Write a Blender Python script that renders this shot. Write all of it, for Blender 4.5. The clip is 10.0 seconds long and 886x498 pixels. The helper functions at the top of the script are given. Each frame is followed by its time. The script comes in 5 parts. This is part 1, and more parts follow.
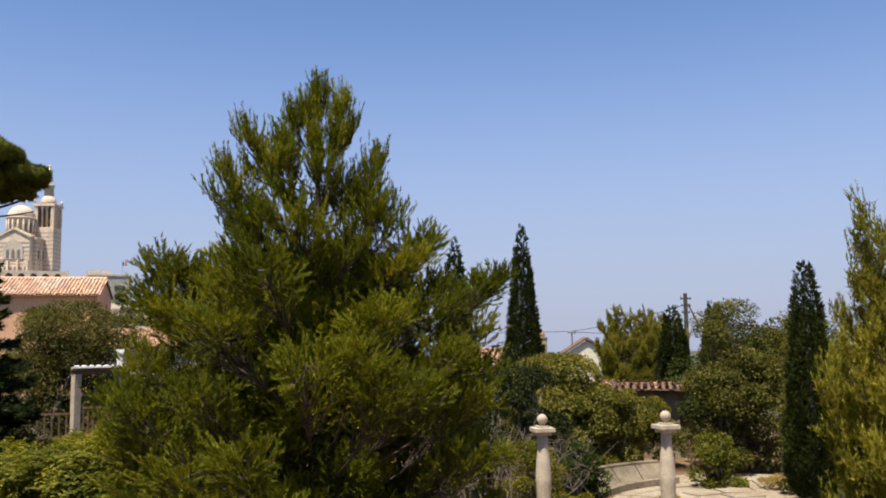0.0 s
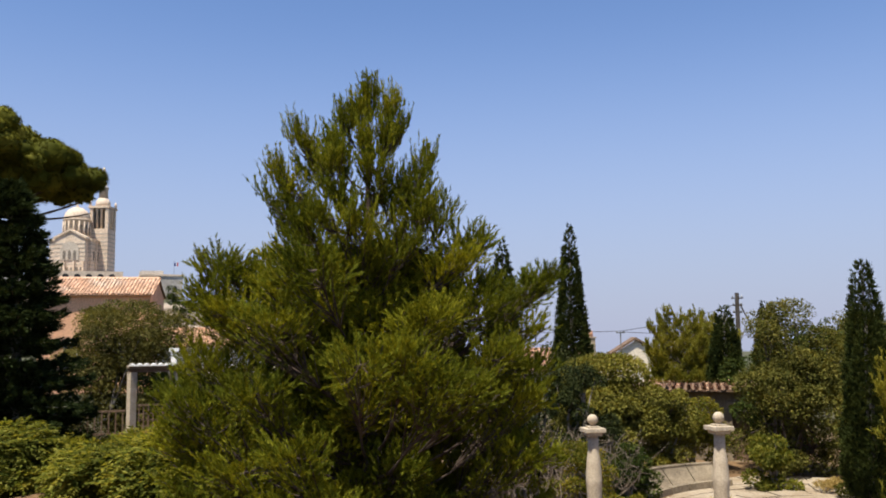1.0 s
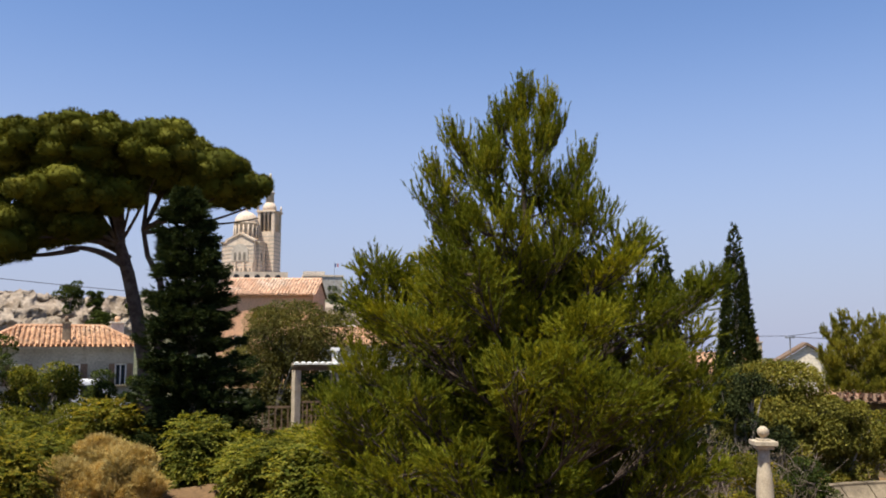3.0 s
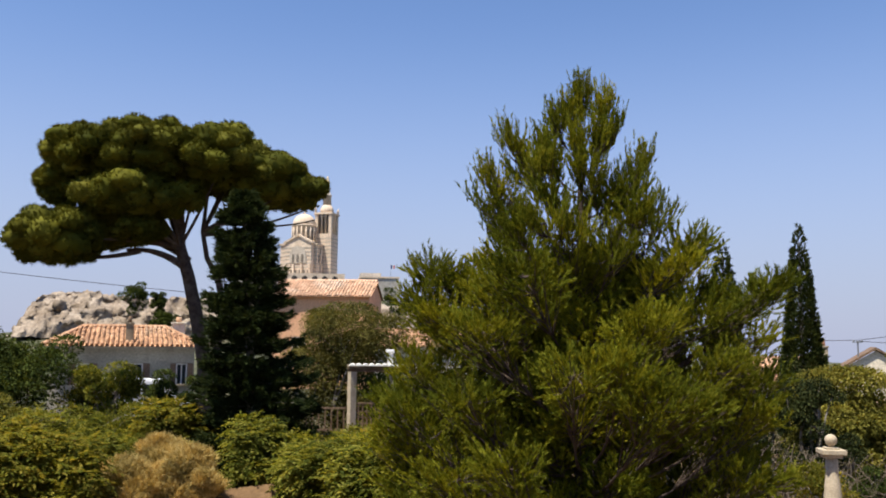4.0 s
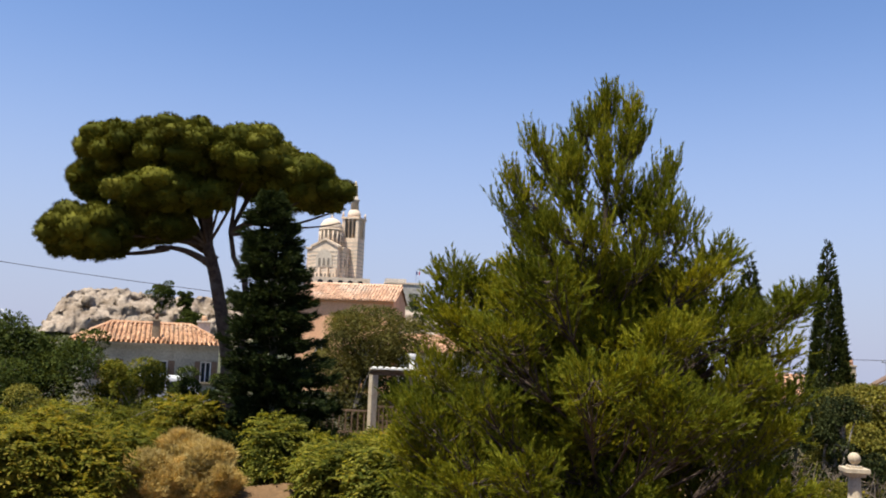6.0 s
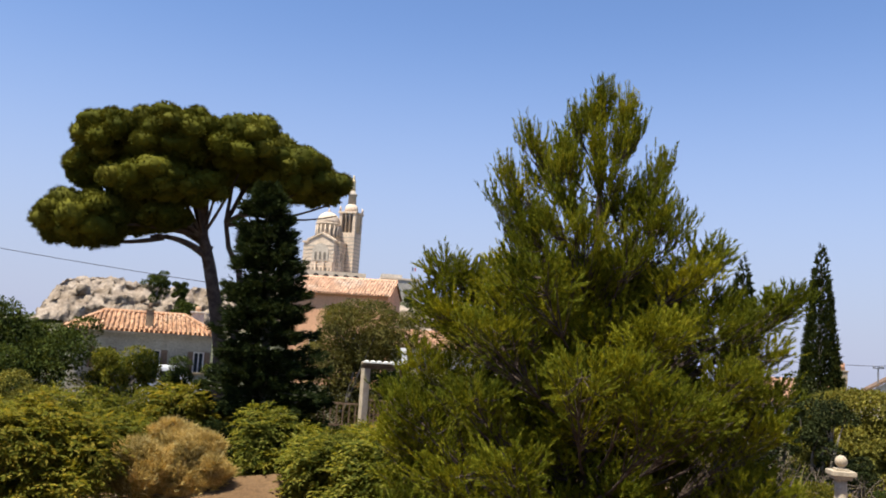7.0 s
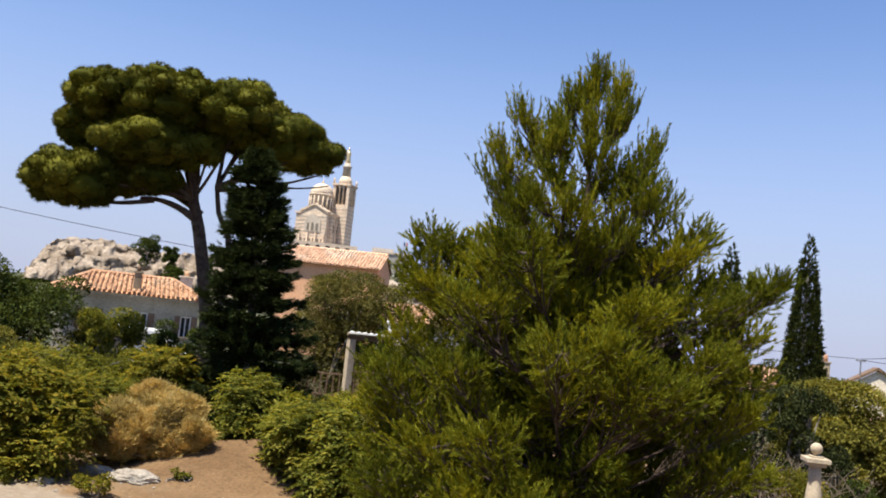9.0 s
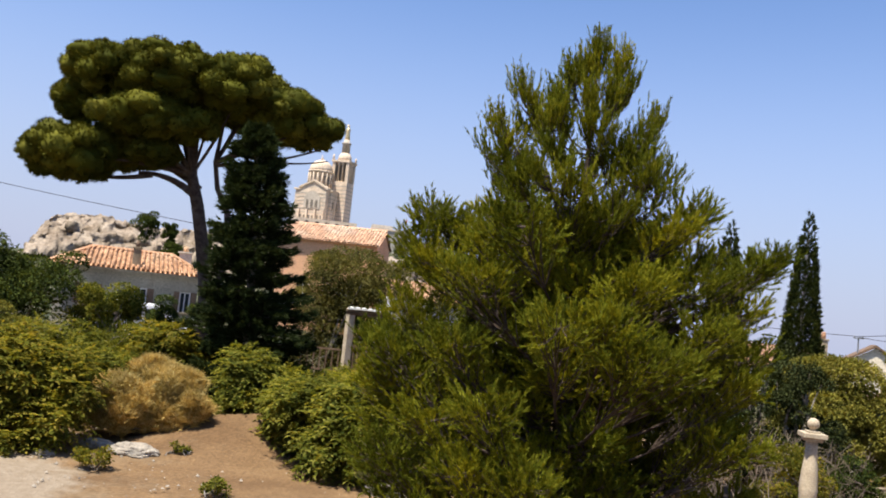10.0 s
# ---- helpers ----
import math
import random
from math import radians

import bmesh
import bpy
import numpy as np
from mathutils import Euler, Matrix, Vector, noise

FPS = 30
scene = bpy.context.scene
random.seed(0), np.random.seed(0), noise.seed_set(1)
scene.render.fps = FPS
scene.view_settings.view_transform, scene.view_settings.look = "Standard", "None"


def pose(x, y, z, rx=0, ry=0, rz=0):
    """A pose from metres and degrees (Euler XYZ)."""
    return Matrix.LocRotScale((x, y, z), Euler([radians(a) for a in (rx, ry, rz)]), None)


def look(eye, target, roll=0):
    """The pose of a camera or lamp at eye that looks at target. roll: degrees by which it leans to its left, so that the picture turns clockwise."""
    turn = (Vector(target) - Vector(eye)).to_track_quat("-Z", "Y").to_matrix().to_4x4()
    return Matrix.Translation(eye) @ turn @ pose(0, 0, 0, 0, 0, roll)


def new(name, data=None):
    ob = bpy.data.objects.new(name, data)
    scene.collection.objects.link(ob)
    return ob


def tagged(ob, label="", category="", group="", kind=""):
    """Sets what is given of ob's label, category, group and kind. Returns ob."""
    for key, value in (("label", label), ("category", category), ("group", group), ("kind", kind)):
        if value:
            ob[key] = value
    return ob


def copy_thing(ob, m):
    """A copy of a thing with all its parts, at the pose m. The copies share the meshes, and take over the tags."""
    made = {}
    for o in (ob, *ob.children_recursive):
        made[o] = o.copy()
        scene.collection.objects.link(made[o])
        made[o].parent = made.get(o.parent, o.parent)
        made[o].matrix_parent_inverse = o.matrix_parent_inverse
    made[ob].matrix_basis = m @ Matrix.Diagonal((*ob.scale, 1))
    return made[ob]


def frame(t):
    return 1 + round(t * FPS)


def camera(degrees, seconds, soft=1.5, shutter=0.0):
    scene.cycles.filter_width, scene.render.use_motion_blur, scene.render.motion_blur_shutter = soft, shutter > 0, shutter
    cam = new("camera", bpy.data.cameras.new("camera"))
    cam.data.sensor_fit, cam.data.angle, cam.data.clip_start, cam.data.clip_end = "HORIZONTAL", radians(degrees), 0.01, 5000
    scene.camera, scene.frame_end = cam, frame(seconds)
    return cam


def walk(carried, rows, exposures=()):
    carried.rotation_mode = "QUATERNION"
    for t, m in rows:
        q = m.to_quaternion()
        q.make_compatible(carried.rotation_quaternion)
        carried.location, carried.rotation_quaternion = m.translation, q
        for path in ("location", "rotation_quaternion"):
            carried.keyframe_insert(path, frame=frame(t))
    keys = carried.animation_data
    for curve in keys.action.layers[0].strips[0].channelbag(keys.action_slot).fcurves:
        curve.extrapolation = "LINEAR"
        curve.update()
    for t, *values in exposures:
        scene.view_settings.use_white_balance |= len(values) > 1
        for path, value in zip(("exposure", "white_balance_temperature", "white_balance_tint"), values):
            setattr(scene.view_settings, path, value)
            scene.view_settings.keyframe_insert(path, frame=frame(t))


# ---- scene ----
cam = camera(54.94, 10.0, soft=1.9)
PATH = [
    (0.0, pose(0.085, -0.025, 3.676, 95.933, 0.719, -10.818)),
    (0.5, pose(0.062, -0.035, 3.679, 95.935, 0.696, -9.548)),
    (1.0, pose(0.033, -0.033, 3.674, 95.945, 0.596, -7.721)),
    (1.5, pose(0.029, -0.012, 3.688, 95.950, 0.458, -5.207)),
    (2.0, pose(0.019, 0.010, 3.700, 95.961, 0.297, -2.587)),
    (2.5, pose(0.000, -0.000, 3.700, 96.000, -0.000, -0.000)),
    (3.0, pose(0.001, 0.141, 3.726, 96.016, -0.194, 2.512)),
    (4.5, pose(0.016, 0.274, 3.738, 96.184, -0.834, 7.349)),
    (5.0, pose(0.029, 0.282, 3.724, 96.358, -1.226, 7.942)),
    (5.5, pose(0.031, 0.239, 3.700, 96.628, -1.763, 7.951)),
    (7.0, pose(0.097, 0.225, 3.647, 96.383, -3.657, 7.414)),
    (7.5, pose(0.116, 0.206, 3.618, 95.892, -4.334, 7.188)),
    (8.0, pose(0.137, 0.233, 3.598, 95.421, -4.976, 7.000)),
    (8.5, pose(0.151, 0.238, 3.599, 95.085, -5.513, 6.816)),
    (9.0, pose(0.167, 0.251, 3.599, 94.866, -6.028, 6.653)),
    (9.5, pose(0.173, 0.256, 3.583, 94.245, -6.231, 6.600)),
    (10.0, pose(0.173, 0.284, 3.563, 93.341, -6.199, 6.599)),
]
walk(cam, PATH, [(0.0, 0.74), (5.0, 0.83), (10.0, 0.98)])

# ---- light ----
SUN_TO = Vector((-0.42, -0.5, 1.55)).normalized()
world = bpy.data.worlds.new("sky")
scene.world = world
world.use_nodes = True
wn = world.node_tree.nodes
sky = wn.new("ShaderNodeTexSky")
sky.sky_type = 'NISHITA'
sky.sun_disc = False
sky.sun_elevation = math.asin(SUN_TO.z)
sky.sun_rotation = math.atan2(SUN_TO.x, SUN_TO.y)
sky.altitude = 100
sky.air_density = 1.0
sky.dust_density = 0.35
sky.ozone_density = 2.6
wn["Background"].inputs["Strength"].default_value = 0.08
lk = world.node_tree.links
up_dir = wn.new("ShaderNodeTexCoord")
sep = wn.new("ShaderNodeSeparateXYZ")
lk.new(up_dir.outputs["Generated"], sep.inputs[0])
fall = wn.new("ShaderNodeMapRange")
fall.interpolation_type = 'SMOOTHSTEP'
for k, v in ((1, -0.02), (2, 0.40), (3, 0.92), (4, 0.0)):
    fall.inputs[k].default_value = v
lk.new(sep.outputs[2], fall.inputs[0])
haze = wn.new("ShaderNodeMix")
haze.data_type = 'RGBA'
haze.inputs[7].default_value = (3.25, 3.55, 4.9, 1)
lk.new(fall.outputs[0], haze.inputs[0])
tint = wn.new("ShaderNodeMix")
tint.data_type, tint.blend_type = 'RGBA', 'MULTIPLY'
tint.inputs[0].default_value = 1.0
tint.inputs[7].default_value = (0.95, 1.02, 1.2, 1)
lk.new(sky.outputs[0], tint.inputs[6])
lk.new(tint.outputs[2], haze.inputs[6])
lk.new(haze.outputs[2], wn["Background"].inputs[0])
sun = new("sun", bpy.data.lights.new("sun", 'SUN'))
sun.data.energy = 5.0
sun.data.angle = radians(0.53)
sun.data.color = (1.0, 0.93, 0.8)
sun.matrix_world = look(SUN_TO * 50, (0, 0, 0))


# ---- materials ----
def mat_base(name, rough=0.8):
    m = bpy.data.materials.new(name)
    m.use_nodes = True
    nt = m.node_tree
    b = nt.nodes["Principled BSDF"]
    b.inputs["Roughness"].default_value = rough
    b.inputs["Specular IOR Level"].default_value = 0.3
    return m, nt, b


def noise_node(nt, scale, detail=4.0, rough=0.6):
    tc = nt.nodes.new("ShaderNodeTexCoord")
    n = nt.nodes.new("ShaderNodeTexNoise")
    n.inputs["Scale"].default_value = scale
    n.inputs["Detail"].default_value = detail
    n.inputs["Roughness"].default_value = rough
    nt.links.new(tc.outputs["Object"], n.inputs["Vector"])
    return n


def ramp(nt, src, stops):
    r = nt.nodes.new("ShaderNodeValToRGB")
    e = r.color_ramp.elements
    while len(e) < len(stops):
        e.new(0.5)
    for k, (pos, col) in enumerate(stops):
        e[k].position = pos
        e[k].color = (*col, 1)
    nt.links.new(src, r.inputs[0])
    return r


def mixed(nt, a, b, fac, mode='MIX'):
    mx = nt.nodes.new("ShaderNodeMix")
    mx.data_type = 'RGBA'
    mx.blend_type = mode
    for sock, v in ((mx.inputs[0], fac), (mx.inputs[6], a), (mx.inputs[7], b)):
        if hasattr(v, "default_value"):
            nt.links.new(v, sock)
        elif isinstance(v, tuple):
            sock.default_value = (*v, 1)
        else:
            sock.default_value = v
    return mx.outputs[2]


def leaf_mat(name, dark, mid, light, patch=0.8, trans=0.3, rough=0.7, tone=(0.9, 0.75, 0.35)):
    """Foliage: colour differs from leaf to leaf and from bough to bough; thin enough to let light through."""
    m, nt, b = mat_base(name, rough)
    g = nt.nodes.new("ShaderNodeNewGeometry")
    r1 = ramp(nt, g.outputs["Random Per Island"], [(0.0, dark), (0.5, mid), (1.0, light)])
    n = noise_node(nt, patch, 3)
    r2 = ramp(nt, n.outputs[0], [(0.35, (0.62, 0.66, 0.62)), (0.62, (1.25, 1.2, 1.0))])
    col = mixed(nt, r1.outputs[0], r2.outputs[0], 1.0, 'MULTIPLY')
    nt.links.new(col, b.inputs["Base Color"])
    b.inputs["Specular IOR Level"].default_value = 0.05
    t = nt.nodes.new("ShaderNodeBsdfTranslucent")
    tcol = mixed(nt, col, tone, 1.0, 'MULTIPLY')
    sc = mixed(nt, tcol, (1.9, 1.9, 1.9), 1.0, 'MULTIPLY')
    nt.links.new(sc, t.inputs[0])
    ms = nt.nodes.new("ShaderNodeMixShader")
    ms.inputs[0].default_value = trans
    nt.links.new(b.outputs[0], ms.inputs[1])
    nt.links.new(t.outputs[0], ms.inputs[2])
    nt.links.new(ms.outputs[0], nt.nodes["Material Output"].inputs[0])
    return m


def rough_mat(name, c1, c2, scale, c3=None, fine=40.0, bump=0.3, rough=0.85, dist=0.02, rnd=0.0):
    """Stone, plaster, bark, soil: two scales of colour and a relief. rnd: how far pieces differ from one another."""
    m, nt, b = mat_base(name, rough)
    n1, n2 = noise_node(nt, scale, 5), noise_node(nt, fine, 3)
    col = ramp(nt, n1.outputs[0], [(0.35, c1), (0.65, c2)]).outputs[0]
    if c3:
        n3 = noise_node(nt, scale * 0.37, 6, 0.7)
        f3 = ramp(nt, n3.outputs[0], [(0.54, (0, 0, 0)), (0.68, (1, 1, 1))])
        col = mixed(nt, col, c3, f3.outputs[0])
    f2 = ramp(nt, n2.outputs[0], [(0.3, (0.72, 0.72, 0.72)), (0.7, (1.22, 1.22, 1.22))])
    col = mixed(nt, col, f2.outputs[0], 1.0, 'MULTIPLY')
    if rnd:
        g = nt.nodes.new("ShaderNodeNewGeometry")
        f4 = ramp(nt, g.outputs["Random Per Island"], [(0.0, (1 - rnd,) * 3), (0.5, (1.0, 0.97, 0.94)), (1.0, (1 + rnd,) * 3)])
        col = mixed(nt, col, f4.outputs[0], 1.0, 'MULTIPLY')
    nt.links.new(col, b.inputs["Base Color"])
    bp = nt.nodes.new("ShaderNodeBump")
    bp.inputs["Strength"].default_value = bump
    bp.inputs["Distance"].default_value = dist
    nt.links.new(n2.outputs[0], bp.inputs["Height"])
    nt.links.new(bp.outputs[0], b.inputs["Normal"])
    return m


def plain_mat(name, col, rough=0.5, metal=0.0):
    m, nt, b = mat_base(name, rough)
    n = noise_node(nt, 8, 3)
    r = ramp(nt, n.outputs[0], [(0.3, tuple(c * 0.82 for c in col)), (0.7, col)])
    nt.links.new(r.outputs[0], b.inputs["Base Color"])
    b.inputs["Metallic"].default_value = metal
    return m


NEEDLE = leaf_mat("pine_needles", (0.065, 0.083, 0.009), (0.135, 0.153, 0.012), (0.24, 0.24, 0.03), 1.3, 0.3)


def vary_boughs(m):
    """Random tone per bough, dull to bright yellow: imitates sunlit and shaded clumps."""
    nt = m.node_tree
    info = nt.nodes.new("ShaderNodeObjectInfo")
    tone = ramp(nt, info.outputs["Random"], [(0.0, (0.62, 0.68, 0.75)), (0.55, (1.0, 1.0, 1.0)), (1.0, (1.4, 1.3, 1.0))])
    for node in list(nt.nodes):
        if node.type in ('BSDF_PRINCIPLED', 'BSDF_TRANSLUCENT'):
            sock = node.inputs[0]
            nt.links.new(mixed(nt, sock.links[0].from_socket, tone.outputs[0], 1.0, 'MULTIPLY'), sock)


vary_boughs(NEEDLE)
NEEDLE_FAR = leaf_mat("umbrella_pine_needles", (0.052, 0.058, 0.0075), (0.08, 0.084, 0.0105), (0.12, 0.116, 0.019), 0.7, 0.15)
NEEDLE_YOUNG = leaf_mat("young_pine_needles", (0.08869, 0.08998, 0.01246), (0.1971, 0.1935, 0.02182), (0.3351, 0.297, 0.06232), 0.6)
CYPRESS = leaf_mat("cypress_scales", (0.01148, 0.01886, 0.00574), (0.02952, 0.041, 0.01066), (0.0615, 0.0738, 0.02132), 1.5, 0.15)
FIR = leaf_mat("dark_conifer_scales", (0.00861, 0.01476, 0.00615), (0.02214, 0.03444, 0.01107), (0.0492, 0.06396, 0.02091), 1.2, 0.12)
LEAF = leaf_mat("broad_leaves", (0.045, 0.06, 0.011), (0.117, 0.13, 0.022), (0.24, 0.232, 0.055), 0.9, 0.45)
LEAF_DARK = leaf_mat("dark_leaves", (0.01476, 0.0246, 0.00656), (0.0369, 0.05412, 0.01148), (0.082, 0.1025, 0.0287), 0.9, 0.25)
LEAF_OLIVE = leaf_mat("olive_leaves", (0.062, 0.066, 0.0135), (0.142, 0.136, 0.026), (0.245, 0.22, 0.06), 0.8, 0.25)
LEAF_DUSTY = leaf_mat("dusty_olive_leaves", (0.048, 0.05, 0.015), (0.09, 0.087, 0.027), (0.15, 0.14, 0.052), 0.8, 0.3)
LEAF_YELLOW = leaf_mat("yellowing_leaves", (0.06458, 0.0779, 0.01476), (0.1378, 0.1435, 0.02214), (0.2583, 0.2132, 0.04428), 0.9, 0.45)
LEAF_IVY = leaf_mat("ivy_leaves", (0.009, 0.014, 0.0055), (0.02, 0.028, 0.009), (0.06, 0.07, 0.03), 0.9, 0.12)
LEAF_GREY = leaf_mat("dusty_leaves", (0.037, 0.041, 0.009), (0.09, 0.092, 0.021), (0.185, 0.168, 0.05), 1.0, 0.25)
STRAW = leaf_mat("dry_stalks", (0.29, 0.2, 0.07), (0.46, 0.335, 0.13), (0.58, 0.46, 0.22), 1.2, 0.25, 0.8, (0.76, 0.68, 0.45))
TWIG_GREY = rough_mat("dead_wood", (0.1, 0.075, 0.055), (0.18, 0.14, 0.105), 9)
BARK = rough_mat("pine_bark", (0.0455, 0.0312, 0.0234), (0.104, 0.07475, 0.0585), 6, (0.13, 0.1105, 0.0975), 30, 0.9, 0.95, 0.04)
BARK_GREY = rough_mat("grey_bark", (0.14, 0.12, 0.1), (0.25, 0.22, 0.19), 7, None, 30, 0.6)
SOIL = rough_mat("sandy_soil", (0.122, 0.07, 0.032), (0.185, 0.113, 0.055), 0.55, (0.19, 0.135, 0.08), 14, 0.7, 0.95, 0.05)


def scrub_over(m):
    """Dry scrub and grass cover the soil away from the garden."""
    nt = m.node_tree
    b = nt.nodes["Principled BSDF"]
    old = b.inputs["Base Color"].links[0].from_socket
    tc = nt.nodes.new("ShaderNodeTexCoord")
    ln = nt.nodes.new("ShaderNodeVectorMath")
    ln.operation = 'LENGTH'
    nt.links.new(tc.outputs["Object"], ln.inputs[0])
    away = nt.nodes.new("ShaderNodeMapRange")
    away.inputs[1].default_value, away.inputs[2].default_value = 26.0, 45.0
    nt.links.new(ln.outputs["Value"], away.inputs[0])
    n = noise_node(nt, 0.12, 6)
    green = ramp(nt, n.outputs[0], [(0.38, (0.035, 0.042, 0.018)), (0.56, (0.07, 0.07, 0.035)), (0.7, (0.2, 0.165, 0.11))])
    nt.links.new(mixed(nt, old, green.outputs[0], away.outputs[0]), b.inputs["Base Color"])




def sandy_track(m):
    """Trodden pale sand where the track crosses the bare soil."""
    nt = m.node_tree
    b = nt.nodes["Principled BSDF"]
    old = b.inputs["Base Color"].links[0].from_socket
    tc = nt.nodes.new("ShaderNodeTexCoord")
    dist = nt.nodes.new("ShaderNodeVectorMath")
    dist.operation = 'DISTANCE'
    nt.links.new(tc.outputs["Object"], dist.inputs[0])
    dist.inputs[1].default_value = (-9.6, 12.3, 0)
    wob = nt.nodes.new("ShaderNodeMath")
    wob.operation = 'MULTIPLY_ADD'
    nt.links.new(noise_node(nt, 1.6, 5, 0.7).outputs[0], wob.inputs[0])
    wob.inputs[1].default_value = 2.2
    nt.links.new(dist.outputs["Value"], wob.inputs[2])
    edge = nt.nodes.new("ShaderNodeMapRange")
    for k, v in ((1, 3.7), (2, 4.3), (3, 1.0), (4, 0.0)):
        edge.inputs[k].default_value = v
    nt.links.new(wob.outputs[0], edge.inputs[0])
    sand = ramp(nt, noise_node(nt, 5, 5).outputs[0], [(0.3, (0.19, 0.145, 0.1)), (0.7, (0.26, 0.21, 0.155))])
    nt.links.new(mixed(nt, old, sand.outputs[0], edge.outputs[0]), b.inputs["Base Color"])


sandy_track(SOIL)
scrub_over(SOIL)
CONCRETE = rough_mat("cast_concrete", (0.2746, 0.2199, 0.1476), (0.3844, 0.3148, 0.2195), 3, (0.2288, 0.1897, 0.1324), 45, 0.35)
# cast concrete lightened: the columns' sunlit brightness is put into its colour
CAST_STONE = rough_mat("pale_cast_stone", (0.38, 0.31, 0.22), (0.5, 0.42, 0.31), 3, (0.31, 0.26, 0.19), 45, 0.3)
CONCRETE_OLD = rough_mat("stained_concrete", (0.1556, 0.1208, 0.07997), (0.2687, 0.2154, 0.1457), 1.6, (0.09901, 0.07834, 0.05426), 25, 0.5)
WHITEWASH = rough_mat("white_painted_masonry", (0.66, 0.64, 0.6), (0.78, 0.76, 0.72), 2.5, (0.55, 0.52, 0.47), 30, 0.2)
PLASTER_WHITE = rough_mat("weathered_white_plaster", (0.26, 0.235, 0.18), (0.37, 0.335, 0.26), 0.9, (0.2, 0.17, 0.125), 12, 0.25)
PLASTER_PINK = rough_mat("peach_render", (0.6048, 0.3332, 0.1892), (0.6696, 0.3773, 0.2193), 0.5, (0.5616, 0.3136, 0.1806), 10, 0.2)
PLASTER_CREAM = rough_mat("cream_render", (0.62, 0.54, 0.42), (0.7, 0.62, 0.5), 0.6, (0.5, 0.43, 0.34), 10, 0.2)
TILE = rough_mat("clay_roof_tiles", (0.36, 0.19, 0.105), (0.45, 0.27, 0.16), 0.7, (0.42, 0.31, 0.21), 20, 0.4, 0.9, 0.02, 0.34)
TILE_PALE = rough_mat("sun_bleached_roof_tiles", (0.5, 0.29, 0.18), (0.62, 0.42, 0.29), 1.0, (0.6, 0.5, 0.4), 20, 0.4, 0.9, 0.02, 0.2)
ROCK = rough_mat("pale_limestone", (0.19, 0.145, 0.105), (0.35, 0.29, 0.23), 0.3, (0.14, 0.105, 0.07), 1.1, 0.9, 0.95, 0.6)
STONE_LIGHT = rough_mat("pale_church_stone", (0.5456, 0.4293, 0.3203), (0.6512, 0.5284, 0.4062), 0.2, (0.4928, 0.3798, 0.2812), 1.5, 0.2)
STONE_BAND = rough_mat("grey_green_stone_bands", (0.38, 0.33, 0.27), (0.46, 0.4, 0.33), 0.3, None, 1.5, 0.2)
STONE_FORT = rough_mat("grey_fort_stone", (0.38, 0.35, 0.31), (0.5, 0.46, 0.4), 0.1, (0.3, 0.27, 0.23), 0.8, 0.3)
STONE_SLAB = rough_mat("pale_boulder_stone", (0.23, 0.2, 0.165), (0.34, 0.3, 0.25), 4, (0.0576, 0.0576, 0.0576), 22, 0.8, 0.9, 0.03)
# shade in the church openings, lightened by distance haze, put into the colour
STONE_RECESS = rough_mat("shaded_window_stone", (0.13, 0.11, 0.09), (0.19, 0.165, 0.135), 0.5)
GOLD = plain_mat("gilded_copper", (0.75, 0.56, 0.3), 0.38, 0.7)
DARK_VOID = plain_mat("dark_interior", (0.03, 0.03, 0.032), 0.9)
GLASS_DARK = plain_mat("window_glass", (0.03, 0.035, 0.04), 0.08)
TIMBER = rough_mat("brown_timber", (0.12, 0.075, 0.045), (0.2, 0.13, 0.085), 5)
WOOD_POLE = rough_mat("weathered_pole_wood", (0.045, 0.0375, 0.03), (0.08, 0.0675, 0.055), 4)
CABLE = plain_mat("black_cable", (0.05, 0.05, 0.055), 0.6)
STEEL = plain_mat("grey_galvanised_steel", (0.3, 0.31, 0.32), 0.45, 0.6)
WHITE_PLASTIC = plain_mat("white_plastic", (0.8, 0.8, 0.82), 0.35)
FLAG_B, FLAG_W, FLAG_R = (plain_mat(n, c, 0.8) for n, c in (("blue_cloth", (0.03, 0.05, 0.25)), ("white_cloth", (0.8, 0.8, 0.8)), ("red_cloth", (0.55, 0.04, 0.05))))


# ---- building blocks ----
rng = np.random.default_rng(7)


def part(name, bm, material, parent=None, label=""):
    """Links a bmesh, or a mesh, as one object under a thing or a part."""
    if isinstance(bm, bmesh.types.BMesh):
        me = bpy.data.meshes.new(name)
        bm.normal_update()
        bm.to_mesh(me)
        bm.free()
    else:
        me = bm
    if material and not me.materials:
        me.materials.append(material)
    ob = new(name, me)
    if parent:
        ob.parent = parent
    if label:
        ob["label"] = label
    return ob


def thing(name, place, turn, label, category, group="", kind=""):
    ob = new(name)
    ob.matrix_basis = pose(*place, 0, 0, turn)
    return tagged(ob, label, category, group, kind)


def mesh_np(name, verts, faces, smooth=False):
    """A mesh from arrays: verts (n, 3), faces (m, 3 or 4)."""
    me = bpy.data.meshes.new(name)
    k = faces.shape[1]
    me.vertices.add(len(verts))
    me.vertices.foreach_set("co", np.ascontiguousarray(verts, np.float32).ravel())
    me.loops.add(faces.size)
    me.loops.foreach_set("vertex_index", np.ascontiguousarray(faces, np.int32).ravel())
    me.polygons.add(len(faces))
    me.polygons.foreach_set("loop_start", np.arange(0, faces.size, k, dtype=np.int32))
    me.polygons.foreach_set("loop_total", np.full(len(faces), k, np.int32))
    if smooth:
        me.polygons.foreach_set("use_smooth", np.ones(len(faces), bool))
    me.update(calc_edges=True)
    return me


def unit(a):
    return a / (np.linalg.norm(a, axis=-1, keepdims=True) + 1e-9)


def rand_dirs(n):
    return unit(rng.normal(size=(n, 3)))


